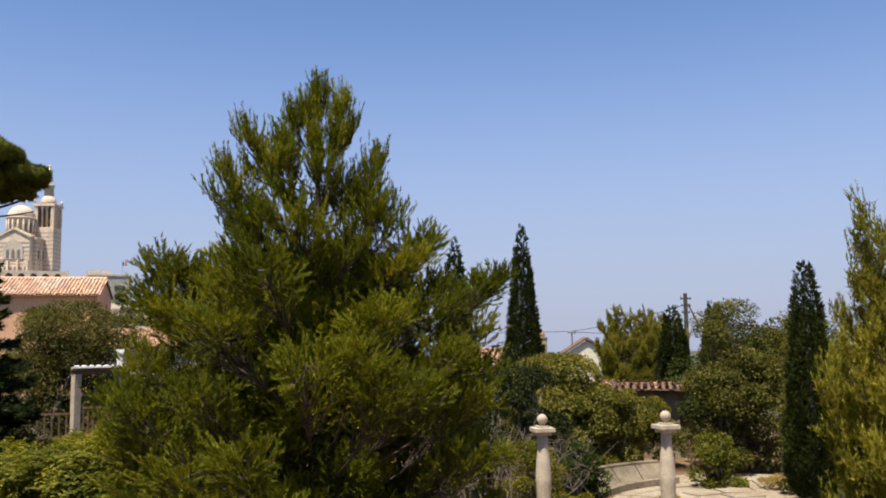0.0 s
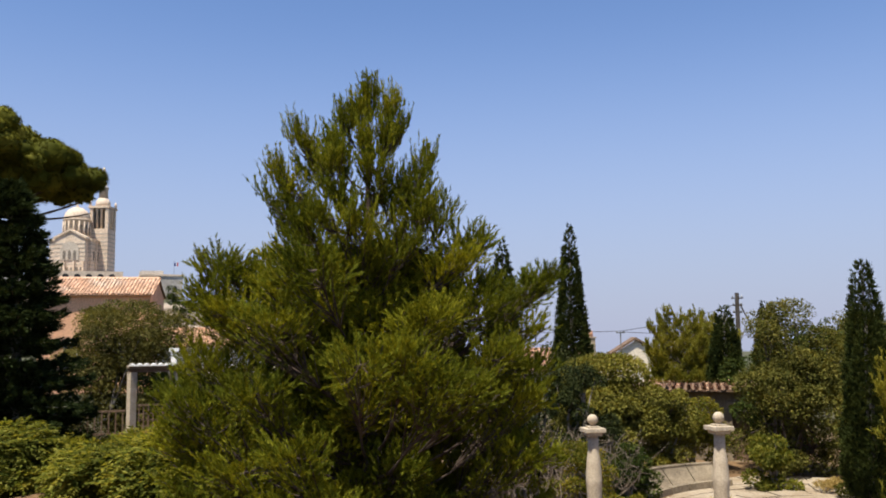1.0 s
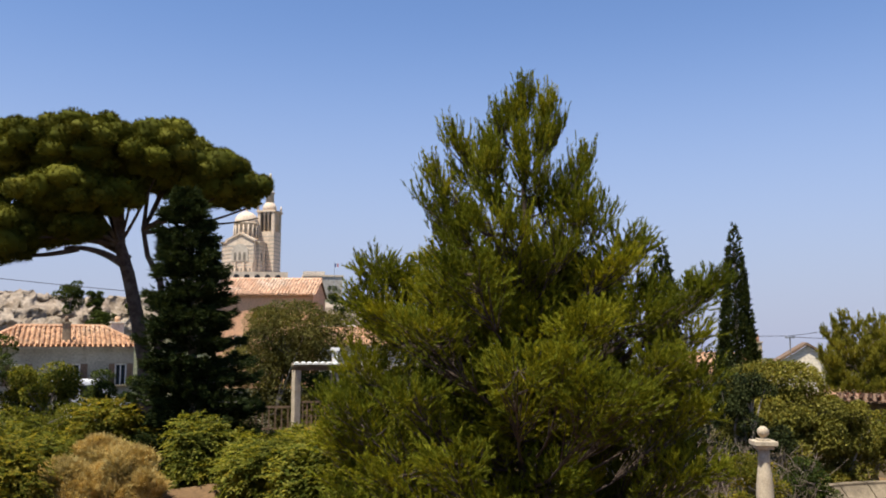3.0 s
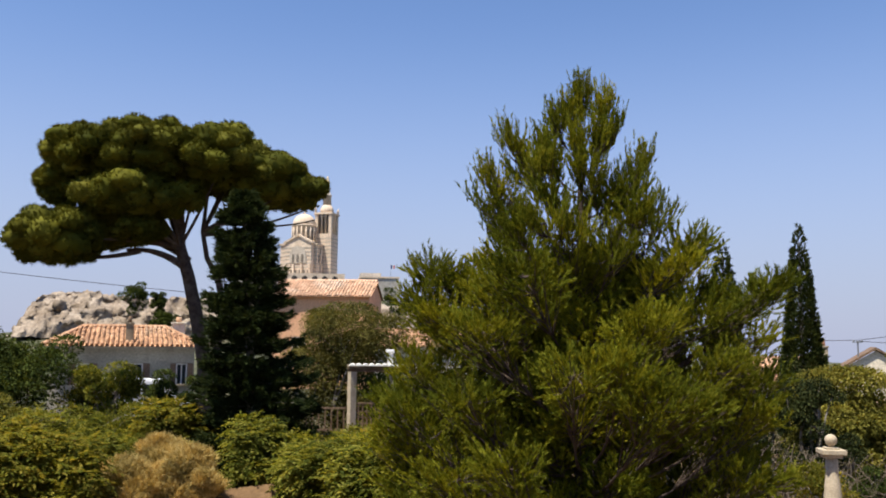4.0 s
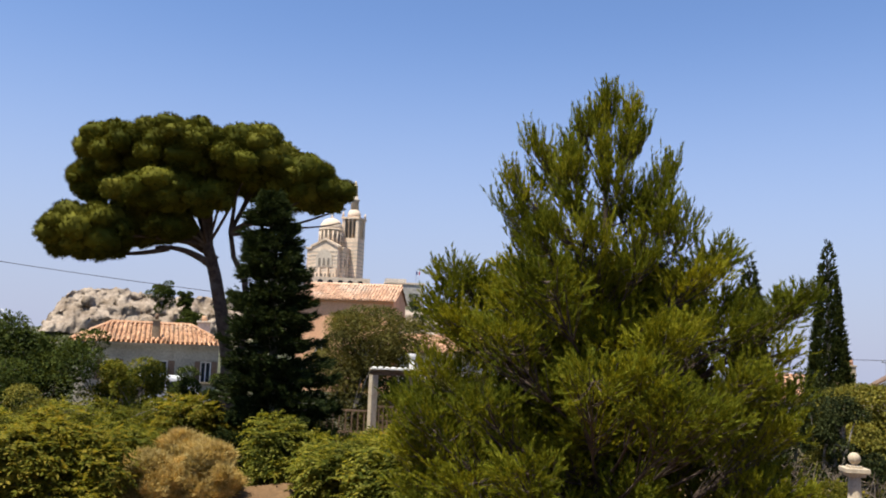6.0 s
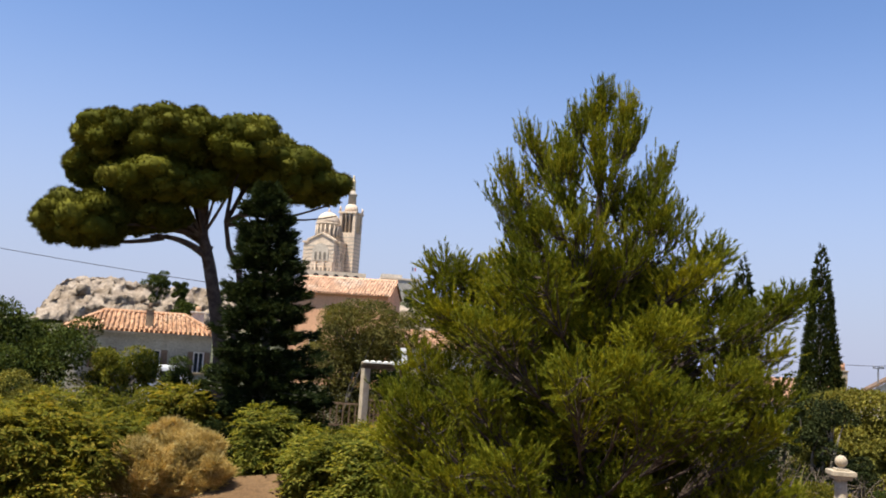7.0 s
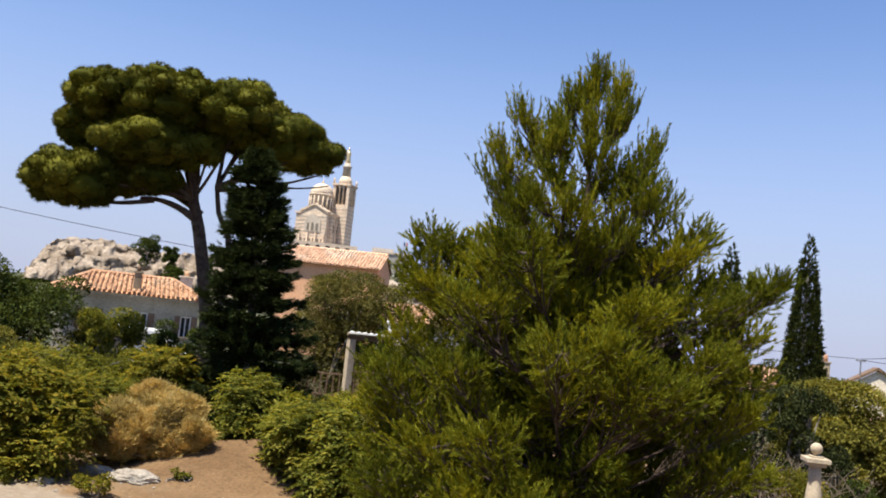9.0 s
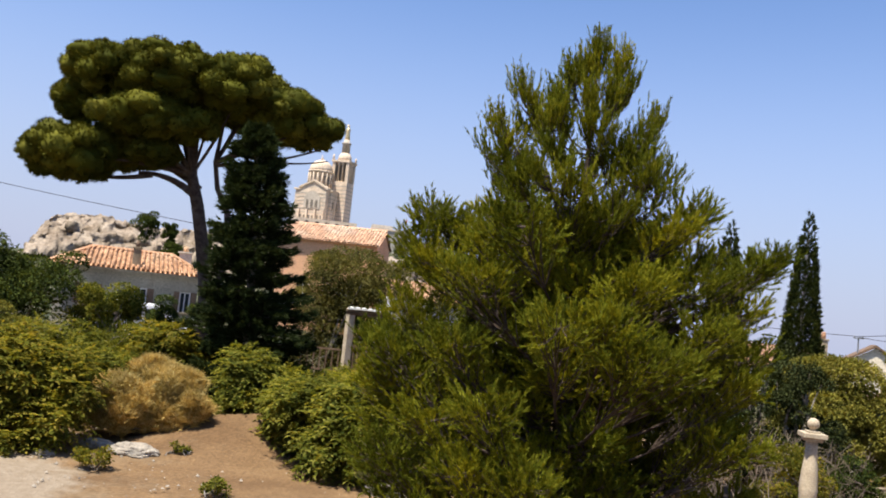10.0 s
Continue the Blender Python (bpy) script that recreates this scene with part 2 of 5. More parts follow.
def needle_mesh(name, base, axis, twig, count, length, width, spread=0.75, loose=None):
    """Twigs at base along axis, each with needles all round: thin triangles."""
    n = len(base)
    s = rng.random((n, count)) * twig[:, None]
    ax = np.repeat(axis[:, None], count, 1)
    rad = rng.normal(size=(n, count, 3))
    rad = unit(rad - (rad * ax).sum(-1, keepdims=True) * ax)
    d = unit(ax + spread * rad)
    p = base[:, None] + ax * s[..., None]
    lean = rng.normal(size=(n, count, 3))
    side = unit(np.cross(d, lean if loose is None else ax + loose * lean)) * (width * 0.5)
    ln = length * (0.7 + 0.6 * rng.random((n, count, 1)))
    v = np.stack([p - side, p + side, p + d * ln], 2).reshape(-1, 3)
    return mesh_np(name, v, np.arange(len(v)).reshape(-1, 3))


def leaf_mesh(name, p, d, nrm, length, width, fold=0.18):
    """Diamond leaves with a folded midrib: base p, direction d, upper side nrm."""
    n = len(p)
    side = unit(np.cross(d, nrm))
    up = np.cross(side, d)
    ln = (length * (0.65 + 0.7 * rng.random(n)))[:, None]
    wd = ln * (width / length)
    a, tip = p, p + d * ln - up * ln * 0.12
    m = p + d * ln * 0.48
    l, r = m + side * wd * 0.5 + up * wd * fold, m - side * wd * 0.5 + up * wd * fold
    v = np.stack([a, l, tip, r], 1).reshape(-1, 3)
    i = np.arange(n)[:, None] * 4
    f = np.concatenate([i + [0, 2, 1], i + [0, 3, 2]], 1).reshape(-1, 3)
    return mesh_np(name, v, f)


def tube_arrays(paths, sides=6):
    """Tapered tubes: paths is a list of (points (k, 3), radii (k,))."""
    vs, fs, off = [], [], 0
    for pts, rad in paths:
        pts, rad = np.asarray(pts, float), np.asarray(rad, float)
        k = len(pts)
        tan = unit(np.gradient(pts, axis=0))
        ref = np.array([1.0, 0.13, 0.07]) if abs(tan[:, 2]).mean() > 0.7 else np.array([0.05, 0.1, 1.0])
        a = unit(np.cross(tan, ref))
        b = np.cross(tan, a)
        ang = np.arange(sides) * 2 * math.pi / sides
        ring = pts[:, None] + rad[:, None, None] * (a[:, None] * np.cos(ang)[None, :, None] + b[:, None] * np.sin(ang)[None, :, None])
        vs.append(ring.reshape(-1, 3))
        i, j = np.meshgrid(np.arange(k - 1), np.arange(sides), indexing='ij')
        q = np.stack([i * sides + j, i * sides + (j + 1) % sides, (i + 1) * sides + (j + 1) % sides, (i + 1) * sides + j], -1)
        fs.append(q.reshape(-1, 4) + off)
        off += k * sides
    return np.concatenate(vs), np.concatenate(fs)


def tubes(name, paths, sides=6):
    return mesh_np(name, *tube_arrays(paths, sides), smooth=True)


def bend(a, b, sag=(0, 0, 0), k=8):
    """A bowed line of k points from a to b."""
    s = np.linspace(0, 1, k)[:, None]
    return np.asarray(a, float) * (1 - s) + np.asarray(b, float) * s + np.asarray(sag, float) * (4 * s * (1 - s))


def box(bm, x, y, z, sx, sy, sz, bevel=0.0, turn=0.0):
    """A box centred on x, y with its foot at z."""
    g = bmesh.ops.create_cube(bm, size=1.0, matrix=Matrix.Translation((x, y, z + sz / 2)) @ Matrix.Rotation(turn, 4, 'Z') @ Matrix.Diagonal((sx, sy, sz, 1)))
    if bevel:
        es = list({e for v in g["verts"] for e in v.link_edges})
        bmesh.ops.bevel(bm, geom=es, offset=bevel, segments=2, affect='EDGES', profile=0.6)
    return bm


def a_box(*args, **kw):
    return box(bmesh.new(), *args, **kw)


def lathe(profile, sides=20, at=(0, 0, 0), bm=None):
    """A turned body from (radius, height) pairs."""
    bm = bm or bmesh.new()
    rings = []
    for r, z in profile:
        rings.append([bm.verts.new((at[0] + r * math.cos(a), at[1] + r * math.sin(a), at[2] + z)) for a in (2 * math.pi * k / sides for k in range(sides))])
    for lo, hi in zip(rings, rings[1:]):
        for k in range(sides):
            f = bm.faces.new((lo[k], lo[(k + 1) % sides], hi[(k + 1) % sides], hi[k]))
            f.smooth = True
    bm.faces.new(rings[-1])
    bm.faces.new(list(reversed(rings[0])))
    return bm


def prism(bm, outline, y0, y1):
    """An outline in x, z pushed along y from y0 to y1."""
    lo = [bm.verts.new((x, y0, z)) for x, z in outline]
    hi = [bm.verts.new((x, y1, z)) for x, z in outline]
    n = len(lo)
    bm.faces.new(lo)
    bm.faces.new(list(reversed(hi)))
    for k in range(n):
        bm.faces.new((lo[k], hi[k], hi[(k + 1) % n], lo[(k + 1) % n]))
    bmesh.ops.recalc_face_normals(bm, faces=bm.faces[:])
    return bm


def wall_with_holes(width, height, thick, holes, y=0.0, z0=0.0):
    """A wall along x, centred, its outer face at y, with openings (x, z, w, h) right through it."""
    bm = bmesh.new()
    xs = sorted({-width / 2, width / 2, *(h[0] - h[2] / 2 for h in holes), *(h[0] + h[2] / 2 for h in holes)})
    zs = sorted({0.0, height, *(h[1] for h in holes), *(h[1] + h[3] for h in holes)})
    for xa, xb in zip(xs, xs[1:]):
        for za, zb in zip(zs, zs[1:]):
            cx, cz = (xa + xb) / 2, (za + zb) / 2
            if any(abs(cx - h[0]) < h[2] / 2 and h[1] < cz < h[1] + h[3] for h in holes):
                continue
            box(bm, cx, y + thick / 2, z0 + za, xb - xa, thick, zb - za)
    bmesh.ops.remove_doubles(bm, verts=bm.verts[:], dist=1e-4)
    return bm


def tile_field(length, run, pitch_z, tile_w=0.21, tile_l=0.4, jitter=0.012, lower=True):
    """Barrel tiles on a slope: columns across x (centred), climbing along +y by pitch_z over run; overlapping courses."""
    slope = math.hypot(run, pitch_z)
    ncol, nrow = int(length / tile_w), max(2, int(slope / tile_l))
    tile_w, tile_l = length / ncol, slope / nrow
    ang = np.linspace(0, math.pi, 6)
    vs, fs, off = [], [], 0
    ey, ez = np.array([0, run, pitch_z]) / slope, np.array([0, -pitch_z, run]) / slope
    for c in range(ncol):
        for kind in (0, 1):
            x0 = -length / 2 + (c + 0.5 + 0.5 * kind) * tile_w
            for r in range(nrow):
                j = rng.normal(0, jitter, 4)
                ra, rb = tile_w * 0.36, tile_w * 0.28
                sgn = 1 if kind == 0 else -1
                lift = 0.055 if kind == 0 else 0.03
                y0, y1 = r * tile_l - 0.03 + j[0], (r + 1) * tile_l + 0.03
                ring = []
                for y, rr, zz in ((y0, ra, lift + 0.02), (y1, rb, lift)):
                    px = x0 + j[1] + rr * np.cos(ang)
                    pz = zz + j[2] + sgn * rr * np.sin(ang) * 0.75
                    ring.append(np.stack([px, np.zeros_like(px), np.zeros_like(px)], 1) + y * ey + pz[:, None] * ez)
                vs.append(np.concatenate(ring))
                k = np.arange(5)[:, None]
                fs.append(np.concatenate([k, k + 1, k + 7, k + 6], 1) + off)
                off += 12
    return mesh_np("roof_tiles", np.concatenate(vs), np.concatenate(fs), smooth=False)


# ---- ground ----
def hill(x, y):
    h = 33.0 * np.exp(-(((x + 118) / 88) ** 2 + ((y - 470) / 130) ** 2))
    h += 7.5 * np.exp(-(((x + 100) / 55) ** 2 + ((y - 225) / 45) ** 2))
    near = np.clip((np.hypot(x, y) - 60) / 80, 0, 1)
    return h * near


def build_ground():
    a = np.concatenate([-np.geomspace(2500, 40, 26), np.linspace(-36, 36, 60), np.geomspace(40, 2500, 26)])
    xs, ys = np.meshgrid(a, a + 15.0, indexing='ij')
    fade = np.exp(-(np.hypot(xs, ys - 15) / 30) ** 2)
    z = hill(xs, ys) + 0.8 * np.exp(-((xs + 5.9) ** 2 + (ys - 18.0) ** 2) / 1.3) + fade * 0.06 * (np.sin(xs * 0.9 + 1) * np.cos(ys * 0.7) + 0.5 * np.sin(xs * 2.3 + ys * 1.7))
    drop = np.clip((np.hypot(xs, ys) - 75) / 200, 0, 1) * np.clip((xs + 40) / 60, 0, 1)
    z -= 48 * drop + 48 * np.clip((np.hypot(xs, ys) - 800) / 400, 0, 1) * (1 - drop)
    n = len(a)
    i, j = np.meshgrid(np.arange(n - 1), np.arange(n - 1), indexing='ij')
    f = np.stack([i * n + j, (i + 1) * n + j, (i + 1) * n + j + 1, i * n + j + 1], -1).reshape(-1, 4)
    ob = part("ground", mesh_np("ground", np.stack([xs, ys, z], -1).reshape(-1, 3), f, True), SOIL)
    tagged(ob, "bare sandy ochre soil of the garden and slope", "ground", kind="structure")


build_ground()


# ---- trees ----
def conifer_limbs(limbs, trunk_x, dense=1.0):
    """Limbs (azimuth, reach, tip height, root height): wooden paths limb by limb, and twigs (base, axis, length).
    Each limb sweeps out and then up, and carries a fan of side shoots set with tufts."""
    wood, base, axis, twig, tips = [], [], [], [], []
    up = np.array([0, 0, 1.0])
    for az, reach, zt, z0 in limbs:
        s = np.linspace(0, 1, 9)
        bow = 1.5 + 0.7 * rng.random()
        wob = rng.normal(0, 0.06 * reach, 2)
        x0 = trunk_x(z0)
        p = np.stack([x0 + reach * np.cos(az) * s ** 0.85 + wob[0] * s * s, reach * np.sin(az) * s ** 0.85 + wob[1] * s * s, z0 + (zt - z0) * s ** bow], 1)
        mine = [(p, np.interp(s, [0, 1], [0.01 + 0.013 * reach, 0.005]))]
        tan = unit(np.gradient(p, axis=0))
        lat = unit(np.cross(tan, up))
        nsub = int((6 + reach * 9) * dense)
        for j, q in enumerate(np.linspace(0.42, 1.0, nsub)):
            k = q * 8
            o = np.array([np.interp(k, np.arange(9), p[:, c]) for c in range(3)])
            t = tan[int(round(k))]
            sd = (1 if j % 2 else -1) * (0.3 + 1.0 * (1 - q) + 0.3 * rng.random())
            d = unit(t * 0.8 + lat[int(round(k))] * sd + up * rng.uniform(-0.15, 0.5))
            ln = 0.14 + 0.62 * (1 - q) * min(reach, 1.8) * rng.uniform(0.6, 1.1) + 0.1 * rng.random()
            e = o + d * ln + up * ln * 0.25
            mine.append((bend(o, e, (0, 0, -0.04), 3), [0.006, 0.004, 0.003]))
            tips.append(e)
            m = max(2, int(ln / 0.085 * dense))
            u = np.linspace(0.35, 1.0, m)
            hub = o + (e - o) * u[:, None] + rng.normal(0, 0.045, (m, 3))
            w = 5 if zt < 4.8 else 3
            ax = unit(d * 0.42 + up * 0.75 + rng.normal(0, 0.34, (m, w, 3)))
            base.append(np.repeat(hub, w, 0)), axis.append(ax.reshape(-1, 3)), twig.append(0.08 + 0.12 * rng.random(m * w))
        tips += [p[-1]] * 3
        m = 6
        b = p[-1] + rng.normal(0, 0.06, (m, 3)) * [1, 1, 0.6]
        base.append(b), axis.append(unit(up + tan[-1] * 0.3 + rng.normal(0, 0.12, (m, 3)))), twig.append(0.2 + 0.25 * rng.random(m))
        wood.append(mine)
    return wood, np.concatenate(base), np.concatenate(axis), np.concatenate(twig), np.array(tips)


def pine(place, height, limbs, label, material, needles=24, length=0.07, width=0.007, lean=0.0, girth=0.11, group="", dense=1.0):
    t = thing("pine_tree", place, 0, label, "tree", group)
    def tx(z):
        return lean * (z / height) ** 2
    z = np.linspace(-0.1, height - 0.12, 12)
    trunk = np.stack([tx(z), 0.03 * np.sin(z * 1.7), z], 1)
    wood, b, a, w, tips = conifer_limbs(limbs, tx, dense)
    part("trunk", tubes("trunk", [(trunk, np.interp(z, [0, height], [girth, 0.012]))], 10), BARK, t)
    for mine in wood:
        part("limb", tubes("limb", mine, 5), BARK, t)
    # leading shoot
    m = 24
    zz = height - 0.75 * rng.random(m)
    lead = np.stack([tx(zz), 0 * zz, zz], 1)
    b = np.concatenate([b, lead])
    a = np.concatenate([a, unit(np.array([0, 0, 1.0]) + rng.normal(0, 0.16, (m, 3)))])
    w = np.concatenate([w, 0.12 + 0.14 * rng.random(m)])
    part("crown", needle_mesh("crown", b, a, w, needles, length, width, 0.6), material, t)
    # upright shoots, bristling with short needles
    tips = np.repeat(tips, 2, 0) + rng.normal(0, 0.04, (len(tips) * 2, 3))
    a = unit(np.array([0, 0, 1.0]) + rng.normal(0, 0.13, tips.shape) + tips * [0.06, 0.06, 0])
    w = 0.16 + 0.24 * rng.random(len(tips))
    part("shoot", needle_mesh("shoot", tips, a, w, 28, length * 0.75, width * 0.95, 0.5), material, t)["kind"] = "stuff"
    return t


def whorls(height, profile, n, low, seed, sector=None):
    """Random limbs filling a crown whose reach at each tip height is given by the profile (heights, reaches)."""
    r = np.random.default_rng(seed)
    out = []
    for k in range(n):
        zt = low + (height - low) * (1 - (1 - (k + 0.5) / n) ** 0.75) * 0.97
        az = k * 2.39996 + r.normal(0, 0.25)
        reach = np.interp(zt, *profile) * r.uniform(0.66, 1.0)
        out.append((az, max(reach, 0.12), zt + r.normal(0, 0.08), max(0.25, zt - (0.45 + 0.42 * reach) * r.uniform(0.8, 1.2))))
    return out


def bough(t, az, reach, zt, size, candle, needles=34, length=0.055, width=0.0105):
    """One bough of the big pine: a limb that sweeps out and up to a clump of upright, bristling shoots."""
    up = np.array([0, 0, 1.0])
    az = radians(az)
    out = np.array([math.cos(az), math.sin(az), 0])
    hub = out * reach + up * zt
    s = np.linspace(0, 1, 9)[:, None]
    z0 = max(0.3, zt - 0.25 - 0.48 * reach)
    path = out * reach * s ** 0.85 + up * (z0 + (zt - z0) * s ** 1.7) + rng.normal(0, 0.05 * reach, 3) * (s * (1 - s))
    wood = [(path, np.linspace(0.009 + 0.008 * reach, 0.005, 9))]
    k = 16 + int(size * 46)
    if candle > 0.5:
        k = int(k * 0.52)
    d = unit(rng.normal(size=(k, 3)) * [1, 1, 0.75] + out * 0.45 + up * 0.3)
    end = hub + d * size * rng.uniform(0.7, 1.15, (k, 1)) * ([1.25, 1.25, 0.72] if candle < 0.5 else [0.95, 0.95, 1.1])
    base, axis, twig = [], [], []
    for j in range(k):
        o = path[rng.integers(4, 9)]
        wood.append((bend(o, end[j], (0, 0, -0.05), 4), [0.007, 0.006, 0.004, 0.003]))
        m = 9
        u = np.linspace(0.4, 1.0, m)[:, None]
        base.append(o + (end[j] - o) * u + rng.normal(0, 0.03, (m, 3)))
        axis.append(unit(d[j] * (0.75 - 0.5 * candle) + up * (0.3 + 1.2 * candle) + rng.normal(0, 0.28 - 0.16 * candle, (m, 3))))
        twig.append(rng.uniform(0.07, 0.17 + 0.24 * candle, m))
    limb = part("limb", tubes("limb", wood, 5), BARK, t)
    part("needles", needle_mesh("needles", np.concatenate(base), np.concatenate(axis), np.concatenate(twig), needles, length, width, 0.5), NEEDLE, limb)


def big_pine():
    height = 6.9
    t = thing("pine_tree", (0.56, 11.0, 0.0), 0, "tall young pine with bright green upright shoots", "tree")
    z = np.linspace(-0.1, height - 0.12, 12)
    part("trunk", tubes("trunk", [(np.stack([0 * z, 0.03 * np.sin(z * 1.7), z], 1), np.interp(z, [0, height], [0.12, 0.012]))], 10), BARK, t)
    # azimuth in degrees, reach, height of the clump, its size; tier by tier from the top
    tip = [(-59, 0.08, 6.78, 0.17), (-7, 0.3, 6.65, 0.17), (-159, 0.3, 6.42, 0.2), (-177, 0.84, 6.2, 0.23), (-85, 0.45, 6.1, 0.23), (-2, 0.74, 5.88, 0.2), (150, 0.5, 6.1, 0.2), (40, 0.35, 6.25, 0.18), (-110, 0.16, 6.5, 0.17), (-40, 0.4, 6.25, 0.19), (-140, 0.5, 5.98, 0.2)]
    upper = [(-177, 1.06, 5.75, 0.27), (-134, 0.67, 5.75, 0.27), (-83, 0.55, 5.65, 0.26), (-29, 0.62, 5.6, 0.27), (-180, 1.12, 5.4, 0.27), (-169, 0.98, 5.35, 0.29), (-4, 0.98, 5.22, 0.25), (-41, 0.9, 5.15, 0.29), (-116, 1.05, 5.1, 0.29), (175, 0.75, 5.9, 0.25), (170, 0.95, 5.0, 0.3), (20, 0.7, 5.4, 0.26), (-150, 0.85, 5.0, 0.3), (-104, 0.8, 4.9, 0.3), (-66, 0.8, 4.75, 0.3), (-125, 0.6, 5.4, 0.26), (95, 0.5, 5.3, 0.28), (60, 0.7, 4.85, 0.3), (130, 0.75, 4.9, 0.3), (-50, 0.5, 5.4, 0.24)]
    middle = [(-3, 1.3, 4.9, 0.27), (-179, 1.88, 4.62, 0.23), (-22, 1.1, 4.6, 0.3), (-176, 1.58, 4.48, 0.26), (-115, 1.5, 4.45, 0.36), (-139, 1.35, 4.26, 0.3), (-2, 2.0, 4.28, 0.28), (-177, 1.95, 4.22, 0.27), (-22, 1.45, 4.07, 0.33), (-66, 1.5, 3.9, 0.28),
              (-167, 1.7, 3.96, 0.32), (-132, 1.7, 3.84, 0.34), (-7, 1.88, 3.73, 0.33), (6, 1.4, 4.3, 0.3), (3, 2.35, 4.42, 0.2)]
    lower = [(-81, 1.9, 3.4, 0.3), (-95, 2.0, 3.4, 0.34), (-33, 1.67, 3.4, 0.34), (-171, 1.95, 3.4, 0.34), (-5, 2.05, 3.2, 0.32), (-72, 2.0, 3.15, 0.36), (-56, 1.8, 3.05, 0.3), (-134, 1.9, 3.08, 0.32), (-175, 2.2, 3.0, 0.34), (-9, 1.9, 2.85, 0.33)]
    skirt = [(-174, 2.2, 2.6, 0.34), (-167, 2.1, 2.45, 0.4), (-114, 2.05, 2.45, 0.32), (-135, 2.0, 2.25, 0.38), (-18, 1.9, 2.2, 0.38), (-172, 2.1, 2.1, 0.34), (-158, 2.15, 2.85, 0.34), (176, 1.95, 2.7, 0.36), (-118, 2.05, 1.82, 0.3),
             (-100, 2.05, 1.8, 0.32), (-150, 2.2, 1.75, 0.36), (-165, 2.2, 1.4, 0.36), (-130, 2.2, 1.25, 0.36), (-10, 2.0, 1.5, 0.36), (-105, 2.2, 0.8, 0.34), (-60, 2.2, 0.8, 0.34)]
    for tier, candle in ((tip, 0.9), (upper, 0.6), (middle, 0.3), (lower, 0.22), (skirt, 0.2)):
        for az, reach, zt, size in tier:
            bough(t, az, reach, zt, size, candle)
    # boughs of the far side and of the inner crown
    r = np.random.default_rng(3)
    for k in range(64):
        zt = 0.9 + 3.9 * ((k + 0.5) / 64) ** 1.25
        az = 8 + (k * 67.5 + r.normal(0, 8)) % 164
        reach = np.interp(zt, [0.5, 2.0, 3.2, 4.0, 4.6, 5.1, 5.9], [1.9, 2.0, 1.9, 1.6, 1.3, 0.9, 0.5]) * r.uniform(0.55, 0.95)
        bough(t, az, reach, zt, r.uniform(0.3, 0.42), 0.3, 20, 0.06, 0.016)
    for k in range(30):
        zt = 0.8 + 3.9 * (k + 0.5) / 30
        bough(t, k * 137.5, (0.95 - 0.12 * zt) * r.uniform(0.4, 1.0), zt, r.uniform(0.34, 0.44), 0.2, 20, 0.06, 0.016)


big_pine()


